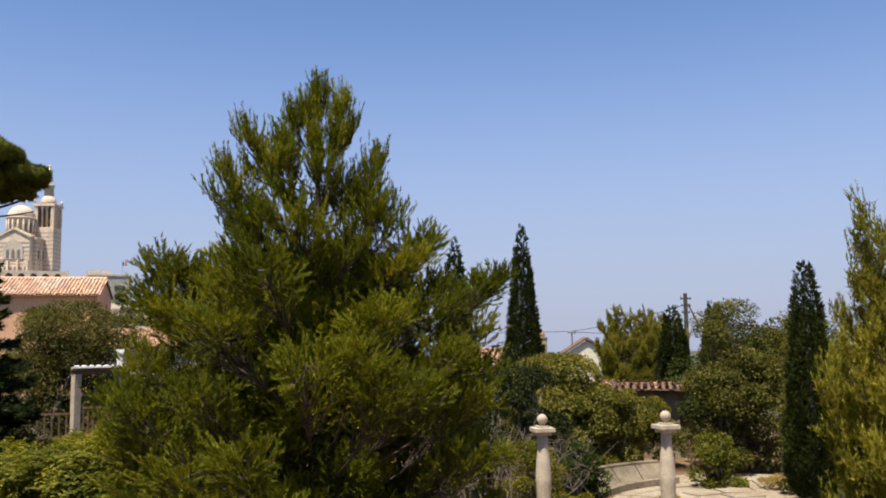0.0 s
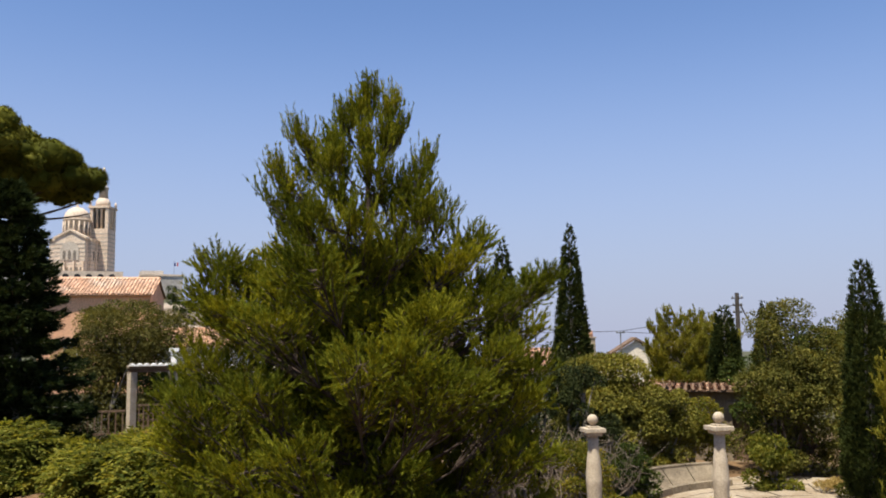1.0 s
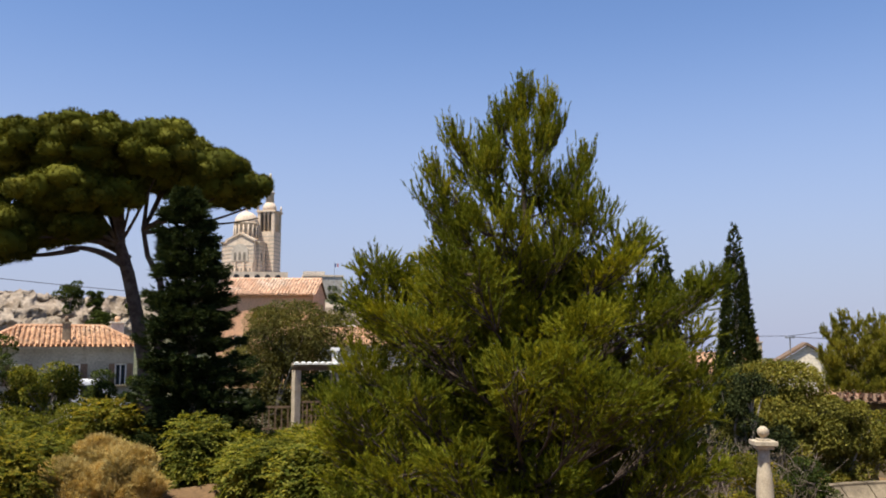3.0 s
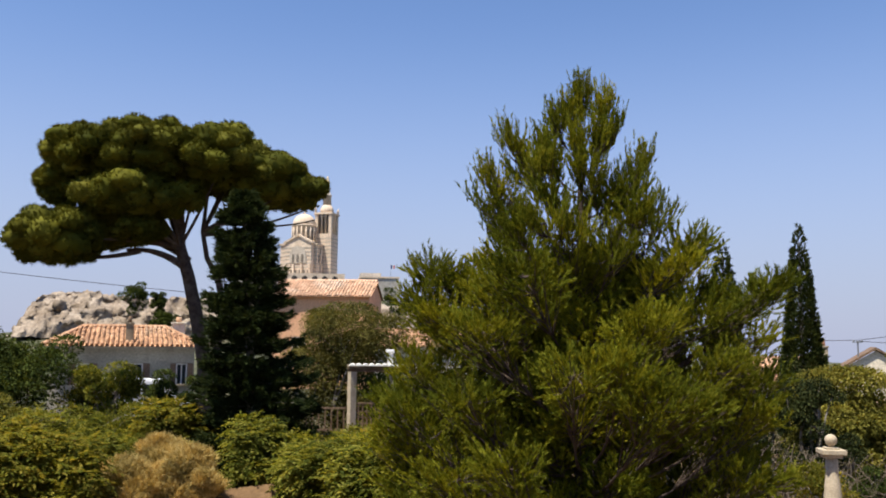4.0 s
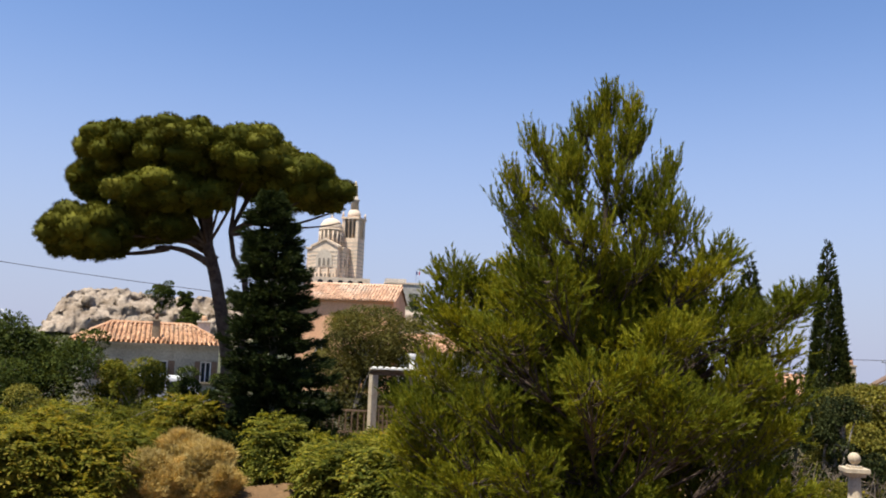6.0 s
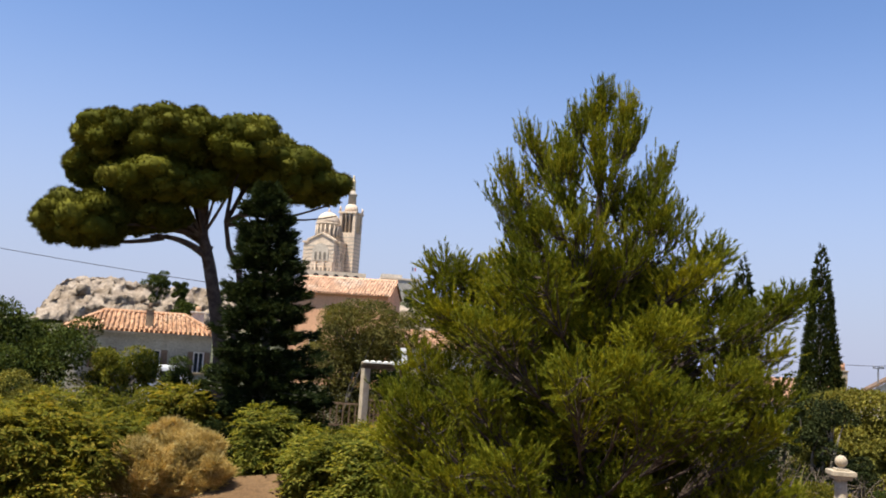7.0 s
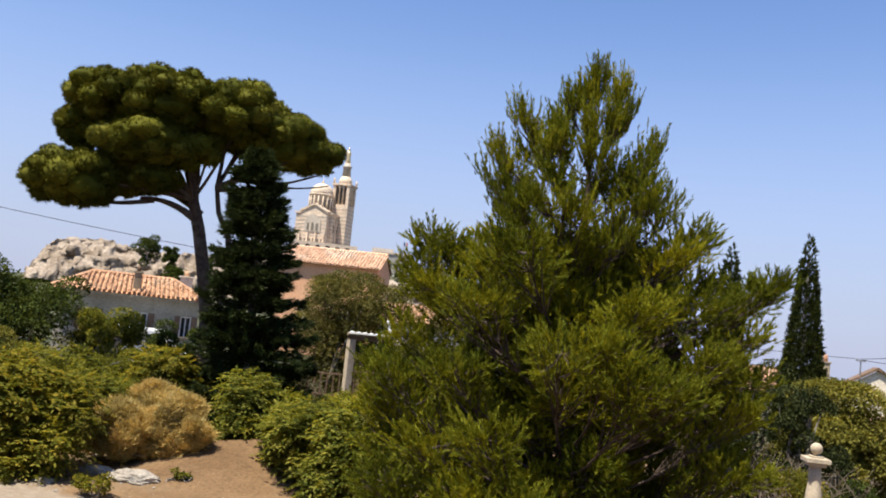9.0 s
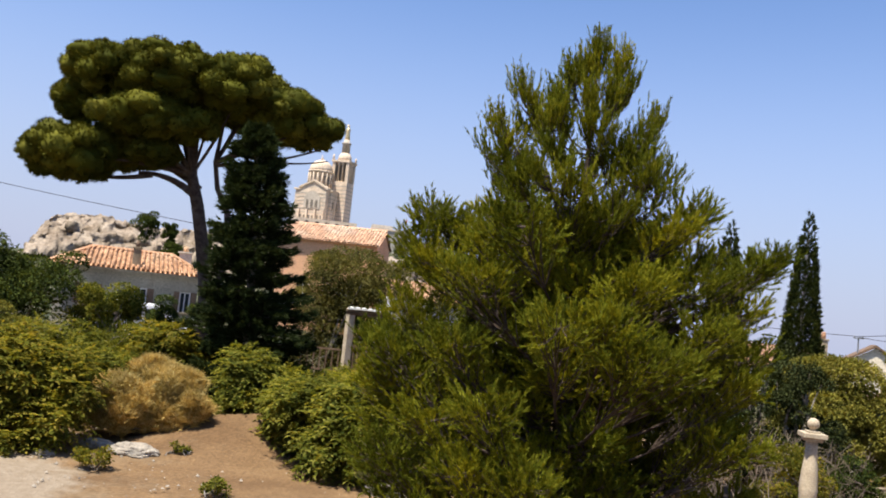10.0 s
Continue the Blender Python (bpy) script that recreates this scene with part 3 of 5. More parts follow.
def umbrella_pine():
    """A stone pine: bare leaning trunk that forks, and a flat dome of rounded needle cushions."""
    t = thing("umbrella_pine", (-10.05, 25.35, 0), 22, "old umbrella pine with a broad dark dome", "tree")
    r = np.random.default_rng(11)
    c, cr = [], []
    # foliage masses (along, across, height, half sizes): a low side mass, the dome in three swells, and a drooping end;
    # rounded cushions sit side by side over each of them
    masses = [(-4.0, -0.6, 6.72, 1.4, 1.4, 0.9), (-2.7, 0.8, 7.25, 1.3, 1.4, 0.75), (-4.15, 0.3, 8.5, 0.66, 1.0, 0.66), (-3.4, 0.1, 9.4, 1.2, 1.9, 0.9), (-1.55, -0.2, 9.42, 1.8, 2.5, 1.12), (0.2, 0, 9.4, 1.8, 2.4, 1.1),
              (-1.8, -1.2, 8.0, 1.8, 1.3, 0.75), (1.75, 0, 8.95, 1.45, 2.0, 0.82), (2.6, -0.2, 8.65, 1.05, 1.4, 0.7), (1.1, 0.2, 7.85, 0.4, 0.6, 0.35), (-1.9, -0.9, 7.0, 0.8, 0.7, 0.4)]
    masses = [(1.02 * m[0] - 0.08, m[1], m[2] - 0.22 if m[2] > 8 else m[2] - 0.08, *m[3:]) for m in masses]
    for k in range(7000):
        mu, mv, mz, ru, rv, rz = masses[r.integers(0, len(masses))]
        d = unit(r.normal(size=3))
        rad = r.uniform(0.32, 0.56) * (0.75 if ru < 0.85 else 1)
        p = np.array([mu, mv, mz]) + d * (np.array([ru, rv, rz]) - np.array([0.8, 0.8, 0.7]) * rad) * r.uniform(0.82, 1.1)
        deep = any((((p - np.array(q[:3])) / np.array(q[3:])) ** 2).sum() < 0.3 for q in masses)
        if not deep and all(np.linalg.norm(p - q) > 0.62 * (rad + e) for q, e in zip(c, cr)):
            c.append(p), cr.append(rad)
    c, cr = np.array(c), np.array(cr)
    seed_bm = bmesh.new()
    bmesh.ops.create_icosphere(seed_bm, subdivisions=3, radius=1.0)
    seed_bm.verts.ensure_lookup_table()
    sv = np.array([v.co for v in seed_bm.verts])
    sf = np.array([[v.index for v in f.verts] for f in seed_bm.faces])
    seed_bm.free()
    wob = 1 + 0.12 * np.sin(sv @ np.array([5.0, 7.0, 3.0]) + c[:, :1] * 9) + rng.normal(0, 0.06, (len(c), len(sv)))
    shape = np.stack([r.uniform(0.95, 1.25, len(c)), r.uniform(0.9, 1.15, len(c)), r.uniform(0.72, 0.95, len(c))], 1)[:, None]
    core = c[:, None] + sv[None] * (wob * cr[:, None] * 0.86)[..., None] * shape
    faces = sf[None] + (np.arange(len(c)) * len(sv))[:, None, None]
    part("cushion", mesh_np("cushion", core.reshape(-1, 3), faces.reshape(-1, 3), False), NEEDLE_FAR, t)["kind"] = "stuff"
    m = 230
    d = rand_dirs(len(c) * m).reshape(len(c), m, 3)
    b = (c[:, None] + d * cr[:, None, None] * (0.76 + 0.14 * rng.random((len(c), m, 1))) * shape).reshape(-1, 3)
    a = unit(d + [0, 0, 0.35] + rng.normal(0, 0.2, d.shape)).reshape(-1, 3)
    part("crown", needle_mesh("crown", b, a, 0.02 + 0.04 * rng.random(len(b)), 9, 0.1, 0.017, 0.6), NEEDLE_FAR, t)
    trunk = np.array([(0.12, 0, -0.1), (0.1, 0, 1.5), (0.04, 0, 3.0), (-0.26, 0, 4.5), (-0.52, 0, 5.6), (-0.8, 0, 6.5), (-0.85, 0.1, 7.6), (-0.9, 0.2, 8.6)])
    part("trunk", tubes("trunk", [(trunk, [0.28, 0.23, 0.21, 0.2, 0.19, 0.17, 0.13, 0.08])], 12), BARK, t)
    stem = np.array([(0.1, 0.05, 2.3), (0.4, 0.1, 3.4), (0.52, 0.1, 4.6), (0.38, 0.1, 5.5), (0.0, 0.1, 6.2), (-0.15, 0.1, 7.0), (-0.05, 0.1, 8.2)])
    part("stem", tubes("stem", [(stem, [0.13, 0.12, 0.11, 0.1, 0.08, 0.07, 0.05])], 10), BARK, t)
    for k in range(0, len(c), 6):
        root = trunk[5 + k % 3] if c[k][0] < 0.4 else stem[5 + k % 2]
        if c[k][0] < -2.6 and c[k][2] > 7.6:
            continue
        part("limb", tubes("limb", [(bend(root, c[k] + [0, 0, 0.05], (0, 0, -0.1 if c[k][2] > 7 else 0.12), 7), np.linspace(0.05 + 0.011 * abs(c[k][0]), 0.02, 7))], 6), BARK, t)
    # heavy limbs along the underside of the dome
    for o, e, sag, w in (((-0.6, 0, 5.85), (-2.3, -0.3, 6.3), 0.2, 0.13), ((-1.9, -0.25, 6.3), (-4.4, -0.5, 6.1), -0.15, 0.08), ((-0.5, 0, 6.1), (-3.0, 0.9, 7.2), 0.1, 0.09),
                         ((-0.1, 0.1, 6.9), (2.9, -0.4, 7.75), -0.12, 0.07), ((0.6, 0.1, 7.3), (3.3, 0.3, 7.55), -0.15, 0.05)):
        part("limb", tubes("limb", [(bend(o, e, (0, 0, sag), 9), np.linspace(w, w * 0.35, 9))], 8), BARK, t)


umbrella_pine()


def tiered_conifer(place, lean, height, profile, label):
    """A dark fir: whorls of flat, drooping sprays, uneven in length, on a leaning trunk."""
    r = np.random.default_rng(5)
    t = thing("conifer", place, 0, label, "tree")
    up = np.array([0, 0, 1.0])
    zz = np.linspace(-0.1, height * 0.97, 8)
    part("trunk", tubes("trunk", [(np.stack([lean * zz / height, 0 * zz, zz], 1), np.linspace(0.2, 0.02, 8))], 8), BARK_GREY, t)
    levels = 27
    for k in range(levels):
        z = 0.5 + (height - 0.55) * (k / (levels - 1)) ** 0.92
        wood, base, axis, twig = [], [], [], []
        for j in range(9):
            az = 2 * math.pi * (j + r.normal(0, 0.2)) / 9 + k * 0.7
            h = z + r.uniform(-0.26, 0.26) * min(1, (height - z) / 0.5)
            wide = np.interp(h, *profile)
            ln = wide * r.choice((0.62, 0.8, 0.95, 1.0, 1.12, 1.22))
            out = np.array([math.cos(az), math.sin(az), 0])
            lat = np.cross(out, up)
            o = np.array([lean * h / height, 0, h])
            e = o + out * ln + up * ln * r.uniform(-0.12, 0.2)
            path = bend(o, e, (0, 0, -0.05 * ln), 6)
            wood.append((path, np.linspace(0.012 + 0.014 * ln, 0.006, 6)))
            m = int(16 + 62 * ln)
            u = r.random(m) ** 0.6
            pos = o + (e - o) * u[:, None] - up * (0.2 * ln * u * (1 - u))[:, None]
            off = r.uniform(-1, 1, m) * (0.1 + 0.34 * ln * (1 - u) + 0.05)
            base.append(pos + lat * off[:, None] + up * (r.normal(0, 0.06, m) - 0.1 * np.abs(off))[:, None])
            axis.append(unit(out * 0.9 + lat * np.sign(off)[:, None] * 0.5 + up * 0.22 + r.normal(0, 0.22, (m, 3))))
            twig.append(r.uniform(0.08, 0.16, m))
        limb = part("whorl", tubes("whorl", wood, 5), BARK_GREY, t)
        part("spray", needle_mesh("spray", np.concatenate(base), np.concatenate(axis), np.concatenate(twig), 14, 0.13, 0.026, 0.5, 0.5), FIR, limb)
    lead = needle_mesh("leader", np.stack([np.full(20, lean), np.zeros(20), np.linspace(height - 0.5, height - 0.1, 20)], 1), unit(up + r.normal(0, 0.25, (20, 3))), np.full(20, 0.12), 14, 0.1, 0.024, 0.5)
    part("leader", lead, FIR, t)


tiered_conifer((-7.17, 21.95, 0), -0.55, 7.55, ([0.5, 1.5, 2.0, 3.0, 4.0, 5.0, 6.0, 6.9, 7.3, 7.6], [1.35, 1.45, 1.42, 1.22, 1.0, 0.84, 0.74, 0.54, 0.32, 0.08]), "dense very dark green conifer with layered sprays")


def columnar(place, height, half, label, material, n, foot=0.2, blade=0.12, width=0.03, steep=1.0, power=0.72, layers=0, seed=1, lean=0.0, name="cypress"):
    """Cypress or dense conifer: short sprays on a tall tapering body with a lumpy surface."""
    r = np.random.default_rng(seed)
    t = thing(name, place, math.degrees(r.uniform(0, 6)), label, "tree")
    q = 1 - r.random(n * 3) ** 0.62
    z = foot + (height - foot) * q
    prof = np.minimum(1.0, (1 - q) / 0.999) ** power * np.minimum(1, 0.5 + q * 4)
    az = r.random(n * 3) * 2 * math.pi
    lump = 1 + 0.13 * np.sin(az * 3 + z * 2.1) * np.sin(z * 3.3 + az) + 0.1 * np.sin(az * 7 - z * 5)
    if layers:
        saw = (z * layers / height + 0.35 * np.sin(az * 5) + 0.25 * np.sin(az * 2 + 1)) % 1.0
        lump *= 1.2 - 0.58 * saw
    rad = half * prof * lump
    deep = r.random(n * 3) ** 0.35
    keep = r.random(n * 3) < np.clip(rad / half + 0.12, 0, 1)
    z, az, rad, deep = (v[keep][:n] for v in (z, az, rad, deep))
    out = np.stack([np.cos(az), np.sin(az), 0 * az], 1)
    b = out * (rad * (0.45 + 0.55 * deep))[:, None] + np.stack([lean * (z / height) ** 2, 0 * z, z], 1)
    a = unit(out * (1 if layers else 0.55) + np.array([0, 0, steep]) + r.normal(0, 0.3, b.shape))
    part("crown", needle_mesh("crown", b, a, np.full(len(b), blade * 0.6), 9, blade, width, 0.55), material, t)
    zz = np.linspace(-0.1, height * 0.93, 6)
    part("trunk", tubes("trunk", [(np.stack([lean * (zz / height) ** 2, 0 * zz, zz], 1), np.linspace(half * 0.16 + 0.03, 0.02, 6))], 8), BARK_GREY, t)
    return t


columnar((8.17, 27.85, 0), 7.42, 0.82, "slender tall dark green cypress", CYPRESS, 9000, 0.3, 0.11, 0.03, 1.0, 0.66, 0, 2)
columnar((5.75, 27.43, 0), 6.9, 0.8, "dark green cypress behind the pine", CYPRESS, 7000, 0.3, 0.11, 0.03, 1.0, 0.6, 0, 3)
columnar((11.25, 16.6, 0), 5.25, 0.62, "dark green cypress with a broken tip", CYPRESS, 8000, 0.2, 0.09, 0.022, 1.0, 0.5, 0, 4)
columnar((14.03, 28.76, 0), 4.75, 0.85, "bushy dark cypress beside the utility pole", CYPRESS, 7000, 0.2, 0.11, 0.03, 0.8, 0.6, 0, 6)
columnar((16.26, 29.86, 0), 4.95, 0.7, "rounded dark green cypress behind the trees", CYPRESS, 6000, 0.2, 0.11, 0.03, 1.0, 0.42, 0, 8)


def right_pines():
    prof = ([0.5, 2.0, 3.0, 4.0, 4.6, 5.5], [1.45, 1.45, 1.4, 1.3, 1.1, 0.3])
    pine((7.7, 8.5, 0), 5.35, whorls(5.25, prof, 105, 0.5, 21), "yellow-green young pine at the edge of the terrace", NEEDLE_YOUNG, 11, 0.075, 0.014, 0.0, 0.09, dense=0.85)
    prof = ([0.5, 2.0, 3.0, 4.0, 4.8], [1.5, 1.75, 1.75, 1.35, 0.5])
    for x, y, h, k, sd in ((15.75, 36.5, 4.75, 1.0, 31), (17.3, 36.6, 4.5, 0.6, 33)):
        pine((x, y, 0), h, whorls(h, (prof[0], [v * k for v in prof[1]]), 60, 1.0, sd), "bushy light green pine behind the low roof", NEEDLE_YOUNG, 6, 0.11, 0.03, 0.0, 0.1, "light green pines", 0.8)


right_pines()


def shrub(place, rx, ry, h, label, material, n=7000, leaf=0.06, lobes=26, seed=1, kind="leaf", low=0.0, name="shrub", category="shrub", group="", stems=9, ratio=0.5, turn=0.0, stemmat=None, lobe=1.0):
    """A bush or small tree of leafy lobes on branching stems. kind: leaf, frond (feathered leaves) or stalk (dry straw)."""
    global rng
    keep_rng = rng
    rng = np.random.default_rng(seed)
    t = thing(name, place, turn, label, category, group)
    d = rand_dirs(lobes)
    d[:, 2] = np.abs(d[:, 2]) * 1.0
    f = rng.random(lobes)[:, None] ** 0.45
    size = (rx + ry) / 2
    lr = size * rng.uniform(0.22, 0.42, lobes) * lobe
    hub = low + (h - low) * 0.42
    c = d * f * [rx, ry, 1]
    c[:, 2] = hub + d[:, 2] * f[:, 0] * (h - hub) - 0.35 * (h - low) * (rng.random(lobes) < 0.4)
    c[:, :2] *= np.clip(1 - lr[:, None] / max(rx, ry) * 0.8, 0.3, 1)
    c[:, 2] = np.clip(c[:, 2], low + 0.12, h - lr * 0.62)
    k = rng.integers(0, lobes, n)
    dd = rand_dirs(n)
    dd[:, 2] += 0.25
    dd = unit(dd)
    p = c[k] + dd * (lr[k] * (0.55 + 0.5 * rng.random(n) ** 0.55))[:, None] * [1, 1, 0.72]
    p[:, 2] = np.maximum(p[:, 2], 0.04)
    if kind == "frond":
        nl = 11
        m = n // nl
        p, dd = p[:m], dd[:m]
        ax = unit(dd * [1, 1, 0.5] + rng.normal(0, 0.35, (m, 3)))
        s = (np.arange(nl) // 2 + 1) / (nl // 2 + 1)
        ln = leaf * 4.2 * (0.7 + 0.6 * rng.random(m))
        sag = np.stack([0 * s, 0 * s, -0.35 * s * s], 1)
        pp = p[:, None] + (ax[:, None] * s[None, :, None] + sag[None]) * ln[:, None, None]
        lat = unit(np.cross(ax, [0, 0, 1.0]))
        sgn = np.where(np.arange(nl) % 2 == 0, 1.0, -1.0)
        sgn[-1] = 0
        ld = unit(lat[:, None] * sgn[None, :, None] + ax[:, None] * 0.45 + rng.normal(0, 0.12, (m, nl, 3)) + [0, 0, -0.15])
        nn = unit(np.array([0, 0, 1.0]) + ax * 0.2 + rng.normal(0, 0.2, (m, 3)))
        me = leaf_mesh("foliage", pp.reshape(-1, 3), ld.reshape(-1, 3), np.repeat(nn, nl, 0), leaf * 1.35, leaf * 0.6)
    elif kind == "stalk":
        ax = unit(dd * [0.6, 0.6, 0.3] + [0, 0, 0.75] + rng.normal(0, 0.3, (n, 3)))
        me = needle_mesh("foliage", p, ax, np.full(n, leaf * 1.2), 5, leaf * 0.8, leaf * 0.13, 0.7)
    else:
        ld = unit(dd * 0.8 + rng.normal(0, 0.55, (n, 3)) + [0, 0, -0.1])
        nn = unit(dd + [0, 0, 0.8] + rng.normal(0, 0.45, (n, 3)))
        me = leaf_mesh("foliage", p, ld, nn, leaf, leaf * ratio)
    part("foliage", me, material, t)
    paths = []
    for j in range(min(stems, lobes)):
        foot = np.array([rng.normal(0, 0.1 * rx), rng.normal(0, 0.1 * ry), -0.08])
        w = np.linspace(0.018 + 0.012 * h, 0.006, 7)
        paths.append((bend(foot, c[j], (rng.normal(0, 0.1), rng.normal(0, 0.1), 0.1 * h), 7), w))
        for q in range(2):
            e = c[(j * 5 + q * 7 + 3) % lobes]
            mid = paths[len(paths) - 1 - q][0][4]
            paths.append((bend(mid, e, rng.normal(0, 0.06, 3), 5), np.linspace(w[3], 0.005, 5)))
    part("stem", tubes("stem", paths, 5), stemmat or BARK_GREY, t)["kind"] = "stuff"
    rng = keep_rng
    return t


S = "shrubs of the slope"
shrub((-9.5, 15.5, 0), 1.6, 1.1, 2.05, "leafy yellow-green bush beside the sandy path", LEAF_YELLOW, 46000, 0.075, 48, 41, "frond", group=S)
shrub((-8.25, 17.4, 0), 0.9, 0.7, 1.15, "withered straw-coloured bush on bare soil", STRAW, 15000, 0.15, 64, 42, "stalk", lobe=0.66, group="dry bushes")
shrub((-7.2, 17.7, 0), 0.9, 0.7, 1.35, "tall withered straw-coloured bush on bare soil", STRAW, 15000, 0.15, 60, 43, "stalk", lobe=0.66, group="dry bushes")
shrub((-8.2, 18.6, 0), 0.7, 0.5, 1.45, "withered tan bush among green shrubs", STRAW, 10000, 0.15, 48, 49, "stalk", lobe=0.66, group="dry bushes")
shrub((-4.0, 17.5, 0), 1.4, 1.2, 1.9, "bush with feathered green leaves on bare soil", LEAF, 28900, 0.085, 28, 44, "frond", group=S)
shrub((-2.7, 16.4, 0), 1.4, 1.1, 2.05, "bush with feathered green leaves under the pine", LEAF, 25500, 0.085, 26, 45, "frond", group=S)
shrub((-6.0, 19.1, 0), 1.3, 0.9, 1.95, "leafy green bush behind the dry bushes", LEAF, 25500, 0.08, 26, 46, "frond", group=S)
shrub((-4.7, 21.4, 0), 1.3, 1.0, 1.35, "yellowing leafy bush before the garden shelter", LEAF_YELLOW, 20400, 0.08, 24, 47, "frond", group=S)
shrub((-2.6, 22.0, 0), 1.6, 1.0, 1.9, "green bush beside the garden shelter", LEAF, 18700, 0.08, 24, 72, "frond", group=S)
shrub((-9.3, 21.6, 0), 1.35, 1.0, 2.05, "yellowing leafy bush before the dark conifer", LEAF_YELLOW, 22100, 0.08, 24, 48, "frond", group=S)
shrub((-10.6, 18.7, 0), 1.9, 1.3, 2.05, "leafy olive-green bush on the slope", LEAF, 27200, 0.07, 28, 50, "frond", group=S)
shrub((-13.0, 20.2, 0), 2.0, 1.5, 2.25, "dense olive-green bush on the slope", LEAF_OLIVE, 25500, 0.07, 30, 51, group=S)
shrub((-11.8, 23.2, 0), 2.0, 1.2, 1.9, "dense green bush below the umbrella pine", LEAF, 23800, 0.07, 28, 52, group=S)
shrub((-12.6, 16.6, 0), 1.7, 1.3, 2.1, "leafy green bush at the edge of the slope", LEAF, 23800, 0.075, 26, 53, "frond", group=S)
shrub((-16.0, 19.0, 0), 2.2, 1.6, 2.2, "leafy green bush at the end of the slope", LEAF, 23800, 0.075, 28, 73, group=S)
shrub((-7.2, 23.6, 0), 1.8, 0.9, 2.1, "dark bush below the conifer", LEAF_DARK, 10000, 0.075, 26, 74)
shrub((-16.6, 26.2, 0), 2.8, 1.6, 4.3, "dark broad-leaved tree with a thin pale trunk", LEAF_DARK, 19000, 0.11, 38, 54, low=0.9, name="tree", category="tree", stems=5)
shrub((-13.9, 26.6, 0), 1.6, 1.2, 3.3, "light green small tree before the low house", LEAF, 11000, 0.1, 26, 55, low=0.3, name="tree", category="tree")
for k in range(4):
    shrub((-14.2 + 1.5 * k, 27.4 + 0.75 * k, 0), 1.25, 0.9, 2.75 - 0.12 * k, "dark evergreen hedge bush before the low house", LEAF_DARK, 11000, 0.09, 26, 56 + 30 * k, group="hedge of the low house")
# added bush, there to darken the gap under the shelter roof
shrub((-4.3, 28.4, 0), 1.9, 0.9, 3.1, "dark bush behind the garden shelter", LEAF_DARK, 13000, 0.09, 32, 102)
shrub((6.4, 18.0, 0), 0.9, 0.7, 1.35, "dark low bush at the end of the curved wall", LEAF_DARK, 8000, 0.07, 22, 101)
shrub((12.7, 22.8, 0), 1.6, 0.8, 2.4, "dark bush beside the outbuilding door", LEAF_DARK, 11000, 0.08, 28, 91)
shrub((13.3, 17.6, 0), 1.2, 0.9, 2.6, "dusty green bush behind the cypress", LEAF_GREY, 10000, 0.07, 28, 92, ratio=0.6)
W = "weeds on bare soil"
shrub((-6.35, 16.1, 0), 0.22, 0.18, 0.3, "small green weed on bare soil", LEAF, 420, 0.06, 6, 93, "leaf", group=W, stems=4, name="weed", category="weed")
shrub((-7.25, 14.5, 0), 0.42, 0.32, 0.4, "leafy green weed beside a stone", LEAF_YELLOW, 900, 0.065, 8, 94, "leaf", group=W, stems=4, name="weed", category="weed")
shrub((-4.7, 13.7, 0), 0.3, 0.25, 0.3, "leafy green weed on bare soil", LEAF, 700, 0.06, 8, 95, "leaf", group=W, stems=4, name="weed", category="weed")
shrub((-2.9, 16.0, 0), 0.45, 0.35, 0.75, "small dry weed below the bushes", LEAF_OLIVE, 1200, 0.06, 10, 96, "leaf", group=W, stems=4, name="weed", category="weed")
shrub((8.2, 17.0, 0.04), 0.35, 0.25, 0.3, "dry yellow weed between paving stones", STRAW, 500, 0.08, 6, 97, "stalk", group=W, stems=3, name="weed", category="weed")
shrub((11.5, 18.6, 0.04), 0.5, 0.3, 0.28, "dry yellow weed on the terrace", STRAW, 600, 0.08, 7, 98, "stalk", group=W, stems=3, name="weed", category="weed")
shrub((5.6, 15.6, 0), 0.5, 0.4, 0.85, "low yellow-green weed beside the column", LEAF_YELLOW, 1600, 0.055, 10, 99, group=W, stems=4, name="weed", category="weed")
shrub((-16.8, 23.6, 0), 3.2, 1.2, 2.75, "dark hedge below the small trees", LEAF_DARK, 16000, 0.09, 40, 57, name="hedge", category="hedge")
shrub((-7.25, 32.9, 0), 3.35, 1.8, 5.1, "dull olive-green tree beside the dark conifer", LEAF_DUSTY, 52000, 0.1, 66, 58, low=0.0, name="tree", category="tree")
shrub((-3.2, 30.5, 0), 2.6, 1.4, 4.0, "dull olive-green tree behind the garden shelter", LEAF_DUSTY, 15000, 0.1, 36, 59, low=0.3, name="tree", category="tree")
shrub((0.0, 20.5, 0), 2.2, 1.4, 3.3, "dark evergreen bush behind the pine", LEAF_IVY, 16000, 0.09, 38, 60)
shrub((2.6, 19.5, 0), 2.0, 1.3, 3.6, "dark evergreen bush close behind the pine", LEAF_IVY, 16000, 0.09, 36, 75)
shrub((4.8, 19.6, 0), 1.5, 1.2, 3.8, "dark ivy-clad evergreen beside the pine", LEAF_IVY, 16000, 0.075, 34, 61, name="tree", category="tree")
shrub((7.35, 21.6, 0), 1.75, 1.2, 3.15, "large dull fig-green bush behind the garden columns", LEAF_OLIVE, 57600, 0.068, 44, 62, ratio=0.7, stemmat=BARK)
shrub((5.75, 18.6, 0), 0.85, 0.7, 3.05, "dark evergreen bush behind dry twigs", LEAF_IVY, 19200, 0.055, 36, 103)
shrub((5.6, 19.2, 0), 0.9, 0.7, 2.2, "rusty olive bush behind the garden columns", LEAF_OLIVE, 14400, 0.05, 28, 76, ratio=0.6)
